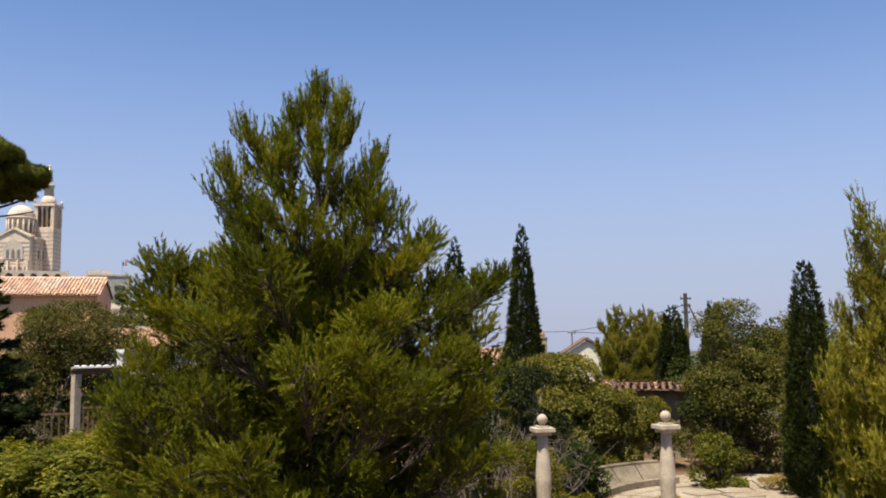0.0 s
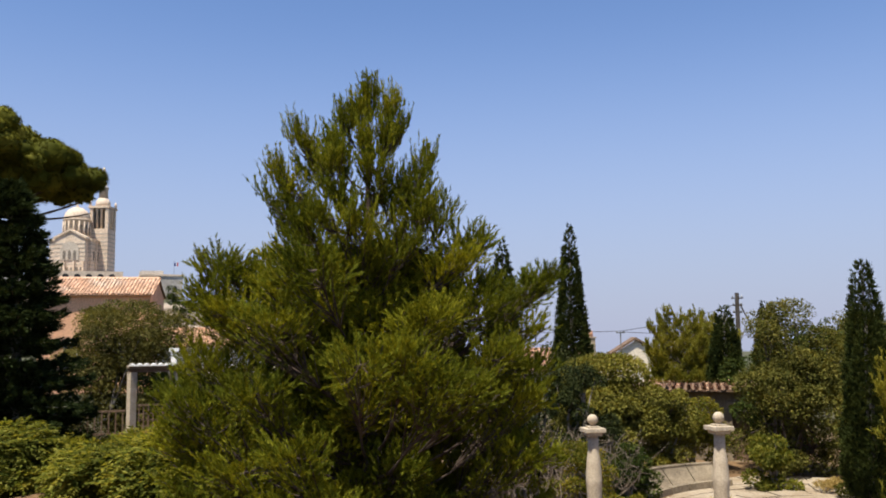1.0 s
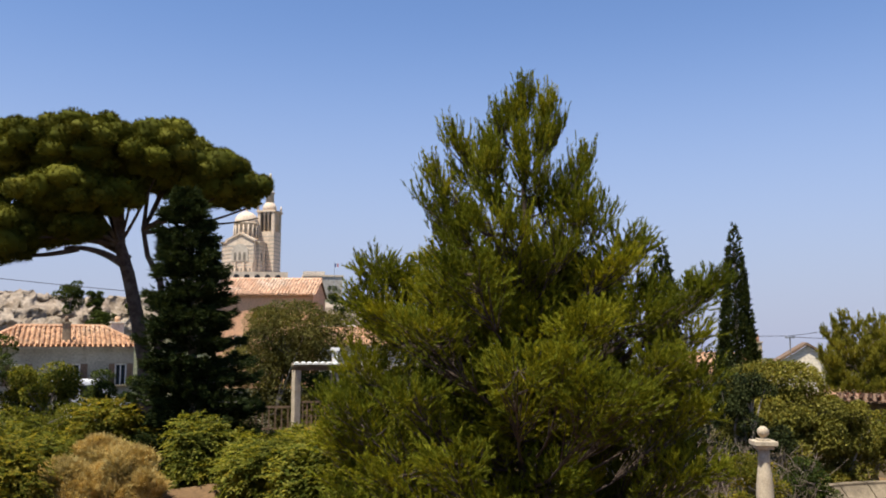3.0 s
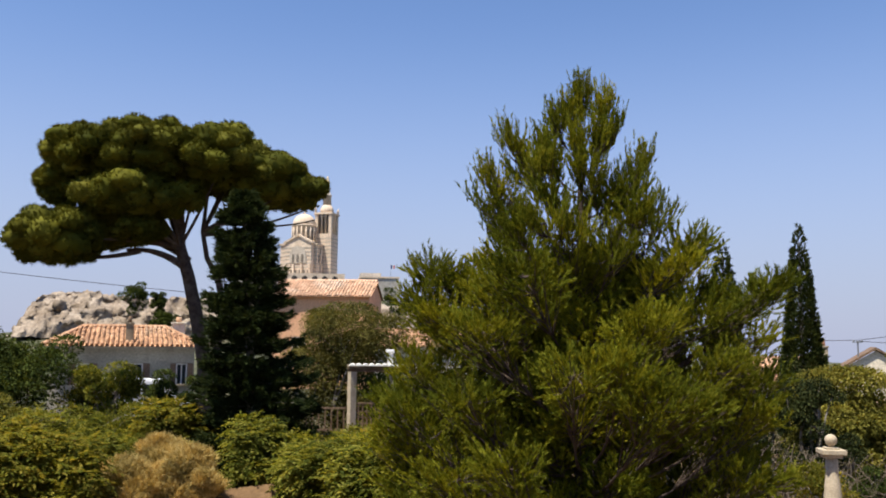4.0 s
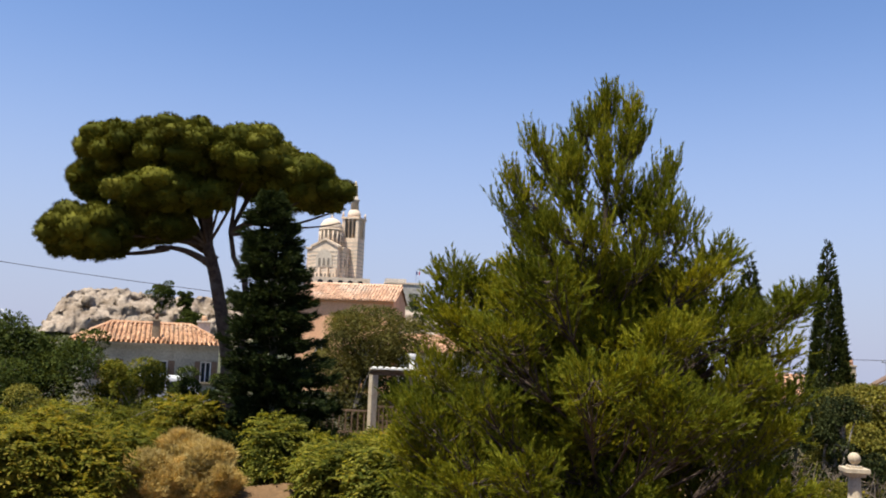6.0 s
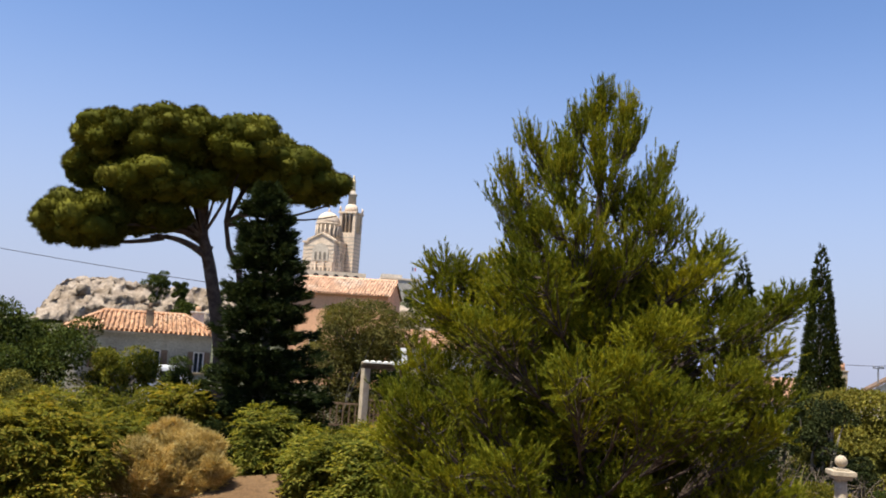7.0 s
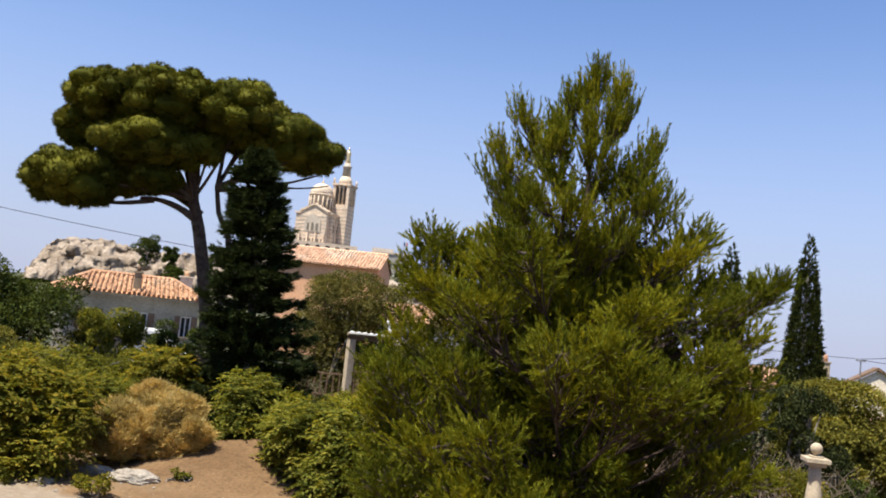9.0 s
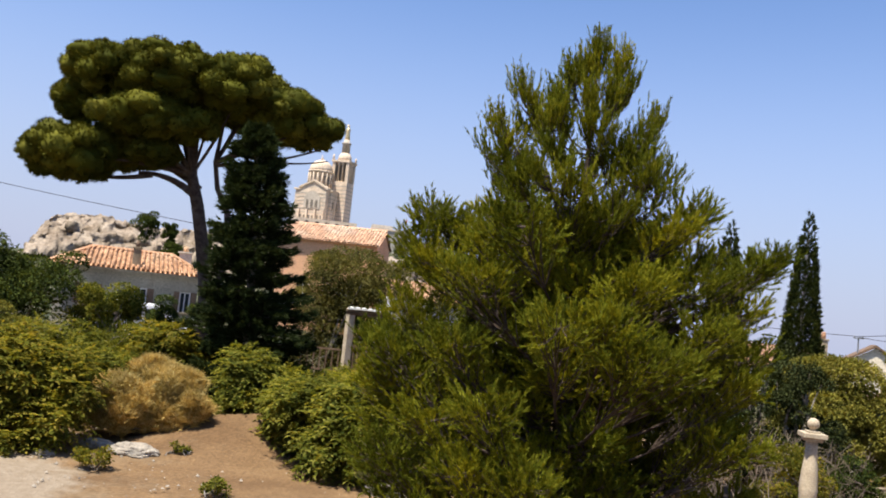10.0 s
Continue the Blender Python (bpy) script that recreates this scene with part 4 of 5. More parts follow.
shrub((8.75, 21.7, 0), 1.2, 0.8, 2.55, "rusty green bush against the low outbuilding", LEAF_OLIVE, 20800, 0.055, 36, 63, ratio=0.7)
shrub((9.9, 22.6, 0), 1.35, 0.6, 1.95, "pale creeper hanging over the outbuilding wall", LEAF_YELLOW, 16000, 0.058, 33, 64, ratio=0.7)
shrub((10.5, 19.3, 0), 0.7, 0.6, 1.45, "small bright green shrub on the terrace edge", LEAF, 7000, 0.07, 16, 65, ratio=0.6)
shrub((11.9, 21.3, 0), 1.6, 1.2, 4.55, "dusty grey-green tree with sparse upper twigs", LEAF_GREY, 36000, 0.066, 59, 66, low=0.0, name="tree", category="tree", ratio=0.6, stems=16, stemmat=BARK)
shrub((13.5, 20.6, 0), 1.6, 1.2, 4.75, "dusty grey-green tree beside the cypress", LEAF_GREY, 33600, 0.066, 54, 67, low=0.0, name="tree", category="tree", ratio=0.6, stems=14, stemmat=BARK)
shrub((12.2, 18.0, 0), 1.0, 0.8, 2.7, "dusty grey-green bush below the cypress", LEAF_GREY, 11000, 0.07, 30, 77, ratio=0.6)
shrub((5.0, 16.4, 0), 0.9, 0.7, 1.6, "low green bush between pine and columns", LEAF_YELLOW, 7000, 0.06, 20, 68)
shrub((14.2, 26.0, 0), 2.6, 1.0, 3.6, "dark evergreen hedge behind the terrace", LEAF_DARK, 15000, 0.09, 36, 69, name="hedge", category="hedge")
shrub((18.5, 26.0, 0), 3.0, 1.5, 4.3, "dark evergreen hedge along the garden", LEAF_DARK, 15000, 0.1, 36, 70, name="hedge", category="hedge")
shrub((-22.0, 25.0, 0), 3.0, 1.5, 3.2, "dark evergreen trees at the edge of the slope", LEAF_DARK, 12000, 0.1, 32, 71, name="tree", category="tree")


def dead_bush(place, seed, label):
    r = np.random.default_rng(seed)
    t = thing("dead_bush", place, 0, label, "shrub")
    paths = []
    for k in range(34):
        a, e = r.uniform(0, 6.28), r.uniform(0.1, 1.2)
        tip = np.array([math.cos(a) * math.cos(e), math.sin(a) * math.cos(e), math.sin(e)]) * r.uniform(0.6, 1.1)
        tip[2] += 0.65
        p = bend((r.normal(0, 0.12), r.normal(0, 0.12), -0.05), tip, r.normal(0, 0.26, 3), 7) + r.normal(0, 0.025, (7, 3)) * np.linspace(0, 1, 7)[:, None]
        paths.append((p, np.linspace(0.016, 0.004, 7)))
        for q in range(4):
            o = p[r.integers(3, 6)]
            paths.append((bend(o, o + r.normal(0, 0.22, 3) + [0, 0, 0.14], r.normal(0, 0.03, 3), 4), np.linspace(0.007, 0.003, 4)))
    part("twig", tubes("twig", paths, 4), TWIG_GREY, t)["kind"] = "stuff"


dead_bush((3.75, 16.2, 0.0), 5, "leafless grey bush of dry twigs")
dead_bush((5.55, 17.2, 0.0), 9, "leafless grey bush of tangled dry twigs")
dead_bush((6.25, 18.3, 0.0), 12, "leafless grey bush before the fig bush")
dead_bush((4.9, 17.6, 0.35), 14, "leafless grey bush beside the ivy-clad tree")


# ---- garden: columns, terrace, shelter, outbuilding ----
def garden_column(place, turn):
    t = thing("garden_column", place, turn, "cast concrete baluster column topped with a ball", "column", "garden columns")
    part("plinth", a_box(0, 0, -0.05, 0.36, 0.36, 0.2, 0.012), CAST_STONE, t)
    part("shaft", lathe([(0.1, 0.15), (0.105, 0.2), (0.112, 0.5), (0.136, 1.1), (0.142, 1.14), (0.14, 1.18), (0.132, 1.36), (0.117, 1.52), (0.1, 1.64), (0.094, 1.7), (0.092, 1.93)], 18), CAST_STONE, t)
    cap = part("cap", a_box(0, 0, 1.99, 0.37, 0.37, 0.075, 0.01), CAST_STONE, t)
    part("necking", a_box(0, 0, 1.93, 0.27, 0.27, 0.06, 0.008), CAST_STONE, cap)
    part("step", a_box(0, 0, 2.065, 0.2, 0.2, 0.03, 0.006), CAST_STONE, cap)
    ball = bmesh.new()
    bmesh.ops.create_uvsphere(ball, u_segments=20, v_segments=14, radius=0.095, matrix=Matrix.Translation((0, 0, 2.205)))
    for f in ball.faces:
        f.smooth = True
    b = part("ball", ball, CAST_STONE, t)
    part("neck", lathe([(0.06, 2.09), (0.045, 2.115), (0.05, 2.13)], 14), CAST_STONE, b)
    return t


col = garden_column((4.69, 14.77, 0), 0)
copy_thing(col, pose(6.7, 14.05, 0.06, 0, 0, 5))


def terrace():
    cx, cy = 10.3, 15.9
    t = thing("terrace", (cx, cy, 0), 0, "round terrace of pale worn paving stones", "paving", kind="structure")
    r = np.random.default_rng(4)
    rad = 0.35
    while rad < 5.2:
        n = max(5, int(2 * math.pi * rad / 0.75))
        off = r.random()
        for k in range(n):
            a0, a1 = ((k + off) * 2 * math.pi / n + 0.018 / max(rad, 0.5) * 1.2, (k + 1 + off) * 2 * math.pi / n - 0.018 / max(rad, 0.5) * 1.2)
            r0, r1 = rad + 0.012, rad + 0.52
            z = 0.05 + r.normal(0, 0.008)
            bm = bmesh.new()
            pts = [(r0 * math.cos(a0), r0 * math.sin(a0)), (r1 * math.cos(a0), r1 * math.sin(a0)), (r1 * math.cos((a0 + a1) / 2), r1 * math.sin((a0 + a1) / 2)), (r1 * math.cos(a1), r1 * math.sin(a1)), (r0 * math.cos(a1), r0 * math.sin(a1))]
            pts = [(x + r.normal(0, 0.02), y + r.normal(0, 0.02)) for x, y in pts]
            top, low = [bm.verts.new((x, y, z)) for x, y in pts], [bm.verts.new((x, y, -0.06)) for x, y in pts]
            bm.faces.new(top)
            for q in range(5):
                bm.faces.new((low[q], low[(q + 1) % 5], top[(q + 1) % 5], top[q]))
            part("paving_stone", bm, PAVING, t)
        rad += 0.54


PAVING = rough_mat("worn_limestone_paving", (0.24, 0.18, 0.115), (0.36, 0.3, 0.22), 0.9, (0.2, 0.125, 0.04), 16, 0.4, 0.9, 0.02)
terrace()


def curved_bench():
    cx, cy = 10.3, 15.9
    t = thing("curved_wall", (cx, cy, 0), 0, "curved low garden wall of stained concrete blocks", "wall")
    n = 9
    for k in range(n):
        a0, a1 = radians(98 + 88 * k / n + 0.25), radians(98 + 88 * (k + 1) / n - 0.25)
        for name, r0, r1, z0, z1, slope, m in (("block", 4.78, 4.95, 0.0, 0.44, 0.42, CONCRETE_OLD), ("coping", 4.8, 5.02, 0.444, 0.49, 0.0, CONCRETE_OLD), ("kerb", 3.98, 4.14, 0.0, 0.2, 0.0, CONCRETE_OLD)):
            bm = bmesh.new()
            rings = []
            for q in range(5):
                a = a0 + (a1 - a0) * q / 4
                rings.append([bm.verts.new((r * math.cos(a), r * math.sin(a), z)) for r, z in ((r0 - slope, z0), (r0, z1), (r1, z1), (r1, z0))])
            for lo, hi in zip(rings, rings[1:]):
                for q in range(4):
                    bm.faces.new((lo[q], hi[q], hi[(q + 1) % 4], lo[(q + 1) % 4]))
            bm.faces.new(rings[0])
            bm.faces.new(list(reversed(rings[-1])))
            bmesh.ops.recalc_face_normals(bm, faces=bm.faces[:])
            part(name, bm, m, t)


curved_bench()


def outbuilding():
    """Low garden outbuilding with a tiled lean-to roof."""
    t = thing("outbuilding", (10.9, 24.3, 0), -24, "low grey outbuilding with a tiled lean-to roof", "outbuilding")
    w = part("wall", wall_with_holes(4.4, 1.98, 0.25, [(1.35, 0.02, 0.75, 1.55)]), CONCRETE_OLD, t)
    part("side_wall", a_box(-2.08, 1.35, 0, 0.24, 2.2, 1.98), CONCRETE_OLD, t)
    part("side_wall", a_box(2.08, 1.35, 0, 0.24, 2.2, 1.98), CONCRETE_OLD, t)
    part("back_wall", a_box(0, 2.55, 0, 4.4, 0.2, 1.98), CONCRETE_OLD, t)
    part("door", a_box(1.35, 0.16, 0.02, 0.73, 0.05, 1.52, 0.01), TIMBER, t, "dark brown plank door")
    part("lintel", a_box(1.35, -0.015, 1.58, 1.0, 0.06, 0.12, 0.01), CONCRETE, w)
    part("roof", a_box(0, 1.15, 0, 4.9, 3.0, 0.06), TIMBER, t).matrix_basis = pose(0, 0, 2.03, 0.8)
    part("roof_tiles", tile_field(4.9, 3.0, 0.05), TILE_PALE, t).matrix_basis = pose(0, -0.35, 2.07)


outbuilding()


def garden_shelter():
    """White-capped garden shelter: square posts, beam, a row of white tiles, a pot on top, trellis below."""
    t = thing("garden_shelter", (-5.36, 25.0, 0), 12, "garden shelter with white posts and tile coping", "shelter")
    for x, y in ((0, 0), (1.2, 0), (0, 2.0), (1.2, 2.0)):
        part("post", a_box(x, y, -0.05, 0.2, 0.2, 2.85, 0.012, 0.5), CAST_STONE, t)
    part("beam", a_box(0.6, 0, 2.8, 1.42, 0.16, 0.1, 0.01), TIMBER, t)
    part("beam", a_box(0.6, 2.0, 2.8, 1.42, 0.16, 0.1, 0.01), TIMBER, t)
    part("roof", a_box(0.6, 1.0, 2.902, 1.5, 2.2, 0.06, 0.01), CONCRETE_OLD, t)
    for k in range(7):
        bm = bmesh.new()
        x = 0.0 + k * 0.19
        ang = [math.pi * q / 6 for q in range(7)]
        for ya, yb in ((-0.26, 0.3),):
            lo = [bm.verts.new((x + 0.1 * math.cos(a), ya, 2.97 + 0.06 * math.sin(a))) for a in ang]
            hi = [bm.verts.new((x + 0.085 * math.cos(a), yb, 2.98 + 0.06 * math.sin(a))) for a in ang]
            for q in range(6):
                bm.faces.new((lo[q], hi[q], hi[q + 1], lo[q + 1]))
            bm.faces.new(lo)
            bm.faces.new(list(reversed(hi)))
        part("coping_tile", bm, WHITEWASH, t)
    pot = part("chimney", a_box(1.12, 0.4, 2.95, 0.16, 0.16, 0.4, 0.01), WHITEWASH, t)
    part("chimney_cap", a_box(1.12, 0.4, 3.35, 0.26, 0.24, 0.1, 0.015), WHITEWASH, pot)
    tr = part("trellis", a_box(0.7, 0.02, 1.86, 1.12, 0.05, 0.05), TIMBER, t, "brown wooden trellis")
    part("rail", a_box(0.7, 0.02, 1.1, 1.12, 0.05, 0.05), TIMBER, tr)
    for k in range(9):
        part("slat", a_box(0.2 + k * 0.125, 0.02, 1.15, 0.035, 0.03, 0.71), TIMBER, tr)
    for k in range(3):
        part("slat", a_box(0.7, 0.045, 1.29 + k * 0.17, 1.12, 0.02, 0.035), TIMBER, tr)
    tr = part("trellis", a_box(-0.75, 0.02, 1.72, 1.2, 0.05, 0.05), TIMBER, t, "brown wooden trellis")
    part("rail", a_box(-0.75, 0.02, 1.1, 1.2, 0.05, 0.05), TIMBER, tr)
    for k in range(7):
        part("slat", a_box(-1.3 + k * 0.18, 0.02, 1.15, 0.035, 0.03, 0.57), TIMBER, tr)


garden_shelter()


# ---- houses ----
def window(parent, x, z, w, h, y=0.0, shutters=None, bars=True):
    f = part("window", a_box(x, y + 0.16, z, w, 0.04, h), GLASS_DARK, parent, "dark window")
    for dx in (-w / 2 + 0.03, w / 2 - 0.03):
        part("frame", a_box(x + dx, y + 0.12, z, 0.06, 0.06, h), WHITEWASH, f)
    part("frame", a_box(x, y + 0.12, z + h - 0.06, w, 0.06, 0.06), WHITEWASH, f)
    part("sill", a_box(x, y - 0.03, z - 0.07, w + 0.16, 0.2, 0.07), CONCRETE, f)
    if bars:
        part("mullion", a_box(x, y + 0.12, z, 0.05, 0.05, h), WHITEWASH, f)
    if shutters:
        for dx in (-w / 2 - w * 0.27, w / 2 + w * 0.27):
            part("shutter", a_box(x + dx, y - 0.025, z, w * 0.5, 0.045, h, 0.008), shutters, f)


def chimney(parent, x, y, z, h, w, material, pot=None):
    c = part("chimney", a_box(x, y, z, w, w, h), material, parent)
    part("chimney_cap", a_box(x, y, z + h, w * 1.25, w * 1.25, 0.08, 0.01), material, c)
    part("chimney_pot", lathe([(w * 0.26, z + h + 0.08), (w * 0.22, z + h + 0.36)], 12, (x, y, 0)), pot or TILE, c)


def house(name, place, turn, length, depth, eave, rise, wall, tile, label, holes, hip=0.0, tile_w=0.21, tile_l=0.42, overhang=0.35, shutters=None):
    """A house with its front along x at y = 0, ridge along x. hip: how far the ridge stops short of the ends."""
    t = thing(name, place, turn, label, "house")
    part("front_wall", wall_with_holes(length, eave, 0.3, holes), wall, t)
    part("back_wall", a_box(0, depth - 0.15, 0, length, 0.3, eave), wall, t)
    half = length / 2
    for sx in (-1, 1):
        if hip:
            part("end_wall", a_box(sx * (half - 0.15), depth / 2, 0, 0.3, depth - 0.6, eave), wall, t)
        else:
            bm = bmesh.new()
            prism(bm, [(0.3, 0), (depth - 0.3, 0), (depth - 0.3, eave), (depth / 2, eave + rise - 0.06), (0.3, eave)], -0.15, 0.15)
            o = part("end_wall", bm, wall, t)
            o.matrix_basis = pose(sx * (half - 0.151), 0, 0) @ Matrix(((0, 1, 0, 0), (1, 0, 0, 0), (0, 0, 1, 0), (0, 0, 0, 1)))
    for x, z, w, h in holes:
        window(t, x, z, w, h, 0, shutters)
    run, drop = depth / 2 + overhang, rise / (depth / 2) * overhang
    ln = length + 2 * (overhang if hip else 0.15)
    rise2 = rise + drop
    bm = bmesh.new()
    if hip:
        a = [bm.verts.new(v) for v in ((-ln / 2, -overhang, eave - drop), (ln / 2, -overhang, eave - drop), (ln / 2, depth + overhang, eave - drop), (-ln / 2, depth + overhang, eave - drop), (-ln / 2 + hip, depth / 2, eave + rise), (ln / 2 - hip, depth / 2, eave + rise))]
        for f in ((0, 1, 5, 4), (1, 2, 5), (2, 3, 4, 5), (3, 0, 4), (3, 2, 1, 0)):
            bm.faces.new([a[k] for k in f])
    else:
        prism(bm, [(-overhang, eave - drop), (depth / 2, eave + rise), (depth + overhang, eave - drop), (depth / 2, eave + rise - 0.12)], -ln / 2, ln / 2)
        bm.transform(Matrix(((0, 1, 0, 0), (1, 0, 0, 0), (0, 0, 1, 0), (0, 0, 0, 1))))
        bmesh.ops.recalc_face_normals(bm, faces=bm.faces[:])
    roof = part("roof", bm, TIMBER if not hip else tile, t)
    me = tile_field(ln, run, rise2, tile_w, tile_l)
    if hip:
        keep_bm = bmesh.new()
        keep_bm.from_mesh(me)
        bpy.data.meshes.remove(me)
        gone = [v for v in keep_bm.verts if abs(v.co.x) > ln / 2 - hip * v.co.y / run + 0.05]
        bmesh.ops.delete(keep_bm, geom=gone, context='VERTS')
        me = bpy.data.meshes.new("roof_tiles")
        keep_bm.to_mesh(me)
        keep_bm.free()
    tiles = part("roof_tiles", me, tile, roof)
    tiles.matrix_basis = pose(0, -overhang, eave - drop + 0.02)
    tiles["kind"] = "stuff"
    back = part("roof_tiles", me, tile, roof)
    back.matrix_basis = pose(0, depth + overhang, eave - drop + 0.02, 0, 0, 180)
    back["kind"] = "stuff"
    ridge = [(np.array([(-ln / 2 + hip, depth / 2, eave + rise + 0.05), (ln / 2 - hip, depth / 2, eave + rise + 0.05)]), [0.1, 0.1])]
    if hip:
        for sx in (-1, 1):
            ridge.append((np.array([(sx * (ln / 2 - hip), depth / 2, eave + rise + 0.05), (sx * ln / 2, -overhang, eave - drop + 0.06)]), [0.1, 0.1]))
    part("ridge_tiles", tubes("ridge_tiles", ridge, 8), tile, roof)
    part("cornice", a_box(0, -overhang * 0.45, eave - drop * 0.5 - 0.13, length + 0.1, overhang * 0.8, 0.1), wall, t)
    return t


low = house("low_house", (-18.76, 37.72, 0), 26.6, 6.2, 7.0, 3.4, 0.82, PLASTER_WHITE, TILE, "low greyish-white house with an orange tiled roof",
            [(0.55, 1.6, 0.58, 0.95), (2.55, 1.6, 0.5, 0.95), (-1.7, 1.6, 0.58, 0.95)], 1.55, shutters=TIMBER)
# dark material stands in for the shade on this chimney's front face
chimney(low, 0.2, 0.55, 3.4, 0.95, 0.34, CONCRETE_OLD, TIMBER)
chimney(low, 2.6, 4.6, 3.3, 1.15, 0.6, PLASTER_CREAM)
house("peach_house", (-16.4, 63.8, 0), 2.0, 7.6, 6.2, 7.1, 1.25, PLASTER_PINK, TILE_PALE, "peach rendered house with a pale tiled roof", [(-1.6, 2.4, 1.0, 1.5), (1.8, 2.4, 1.0, 1.5)], 0.0, 0.24, 0.5)
house("tiled_house", (-7.0, 61.0, 0), 4.0, 9.0, 6.0, 3.35, 1.1, PLASTER_CREAM, TILE, "cream house with an orange tiled roof", [(-2.0, 1.2, 0.9, 1.3), (2.0, 1.2, 0.9, 1.3)])
house("orange_roofed_house", (14.4, 53.3, 0), -12.0, 5.0, 5.0, 1.6, 1.2, PLASTER_CREAM, TILE, "cream house with a bright orange roof", [(0.0, 0.4, 0.9, 1.0)])


def gable_house():
    t = thing("gabled_house", (17.3, 46.4, 0), -18, "white gabled house with a brown verge", "house")
    w = 5.4
    bm = bmesh.new()
    part("gable_wall", prism(bm, [(-w / 2, 0), (w / 2, 0), (w / 2, 1.75), (0, 3.42), (-w / 2, 1.75)], 0, 0.3), PLASTER_CREAM, t)
    part("side_wall", a_box(-w / 2 + 0.15, 3.3, 0, 0.3, 6.0, 1.75), PLASTER_CREAM, t)
    part("side_wall", a_box(w / 2 - 0.15, 3.3, 0, 0.3, 6.0, 1.75), PLASTER_CREAM, t)
    for sx in (-1, 1):
        bm = bmesh.new()
        part("roof", prism(bm, [(sx * (w / 2 + 0.25), 1.62), (0, 3.47), (0, 3.6), (sx * (w / 2 + 0.25), 1.74)], -0.18, 6.4), TIMBER, t)
    c = part("chimney", a_box(-2.5, 1.0, 1.7, 0.5, 0.5, 1.85), CONCRETE, t, "cream rendered chimney")
    part("chimney_cap", a_box(-2.5, 1.0, 3.552, 0.62, 0.62, 0.08, 0.02), CONCRETE, c)
    part("chimney_pot", lathe([(0.13, 3.63), (0.1, 4.0)], 12, (-2.5, 1.0, 0)), TILE, c)


gable_house()


def van():
    """White van parked between the hedge and the low house; its roof and windows stand above the hedge."""
    t = thing("van", (-17.0, 36.1, 0), 26.6, "white van parked before the low house", "van")
    bm = prism(bmesh.new(), [(-2.1, 0.35), (2.1, 0.35), (2.15, 0.8), (2.0, 1.05), (1.35, 1.2), (0.75, 1.93), (-1.9, 1.98), (-2.1, 1.8)], -0.85, 0.85)
    bmesh.ops.bevel(bm, geom=bm.edges[:], offset=0.06, segments=2, affect='EDGES')
    part("body", bm, WHITE_PLASTIC, t)
    part("windscreen", prism(bmesh.new(), [(1.33, 1.24), (1.36, 1.25), (0.83, 1.88), (0.8, 1.87)], -0.72, 0.72), GLASS_DARK, t)
    for x, w in ((0.35, 0.75), (-0.6, 0.9), (-1.5, 0.7)):
        part("side_window", a_box(x, -0.86, 1.25, w, 0.02, 0.5), GLASS_DARK, t)
    for x in (-1.35, 1.35):
        for y in (-0.78, 0.78):
            w = part("wheel", lathe([(0.2, -0.1), (0.34, -0.09), (0.34, 0.09), (0.2, 0.1)], 18), CABLE, t)
            w.matrix_basis = pose(x, y, 0.34, 90, 0, 0)
            part("hub_cap", lathe([(0.19, -0.105), (0.19, 0.105)], 14), STEEL, w)


van()

# ---- poles and cables ----
def pole(name, place, h, r, material, label, arms=(), category="pole"):
    t = thing(name, place, -20, label, category)
    part("shaft", tubes("shaft", [(np.array([(0, 0, -0.2), (0, 0, h)]), [r, r * 0.75])], 10), material, t)
    for z, w in arms:
        a = part("crossarm", a_box(0, -0.06, z, w, 0.07, 0.06), material, t)
        for dx in (-w / 2 + 0.06, w / 2 - 0.06):
            part("insulator", lathe([(0.03, z + 0.06), (0.045, z + 0.1), (0.03, z + 0.16)], 8, (dx, -0.06, 0)), STEEL, a)
    return t


p1 = pole("utility_pole", (20.3, 40.15, 0), 5.75, 0.13, WOOD_POLE, "dark wooden utility pole with crossarms", [(5.45, 0.55), (5.1, 0.5), (4.75, 0.45)])
part("stay", tubes("stay", [(np.array([(0.12, 0, 5.2), (0.95, 0, 3.4), (1.9, 0, 0)]), [0.035, 0.035, 0.035])], 6), WOOD_POLE, p1)
pole("street_mast", (16.67, 47.12, 0), 3.92, 0.05, STEEL, "thin grey steel mast carrying a cable", [(3.82, 0.5)])
sl = pole("street_lamp", (-34.4, 49.4, 0), 4.6, 0.06, STEEL, "thin grey street lamp with a curved arm")
arm = part("arm", tubes("arm", [(np.array([(0, 0, 4.5), (-0.25, 0, 4.85), (-0.7, 0, 5.0), (-1.2, 0, 4.95)]), [0.04, 0.035, 0.03, 0.03])], 6), STEEL, sl)
part("lamp_head", a_box(-1.35, 0, 4.88, 0.5, 0.18, 0.1, 0.03), STEEL, arm)


def cable(a, b, sag, label, r=0.016):
    t = part("cable", tubes("cable", [(bend(a, b, (0, 0, -sag), 14), np.full(14, r))], 5), CABLE)
    tagged(t, label, "cable")


cable((-45, 43, 9.2), (-19.5, 56.5, 6.5), 0.25, "thin black overhead cable above the low house", 0.022)
cable((5, 50, 4.15), (16.67, 47.1, 3.95), 0.12, "thin black overhead cable between roofs")
cable((16.67, 47.1, 3.95), (20.3, 40.1, 5.2), 0.15, "thin black overhead cable to the utility pole")
cable((16.67, 47.1, 3.9), (35, 44, 4.0), 0.3, "thin black overhead cable along the street")

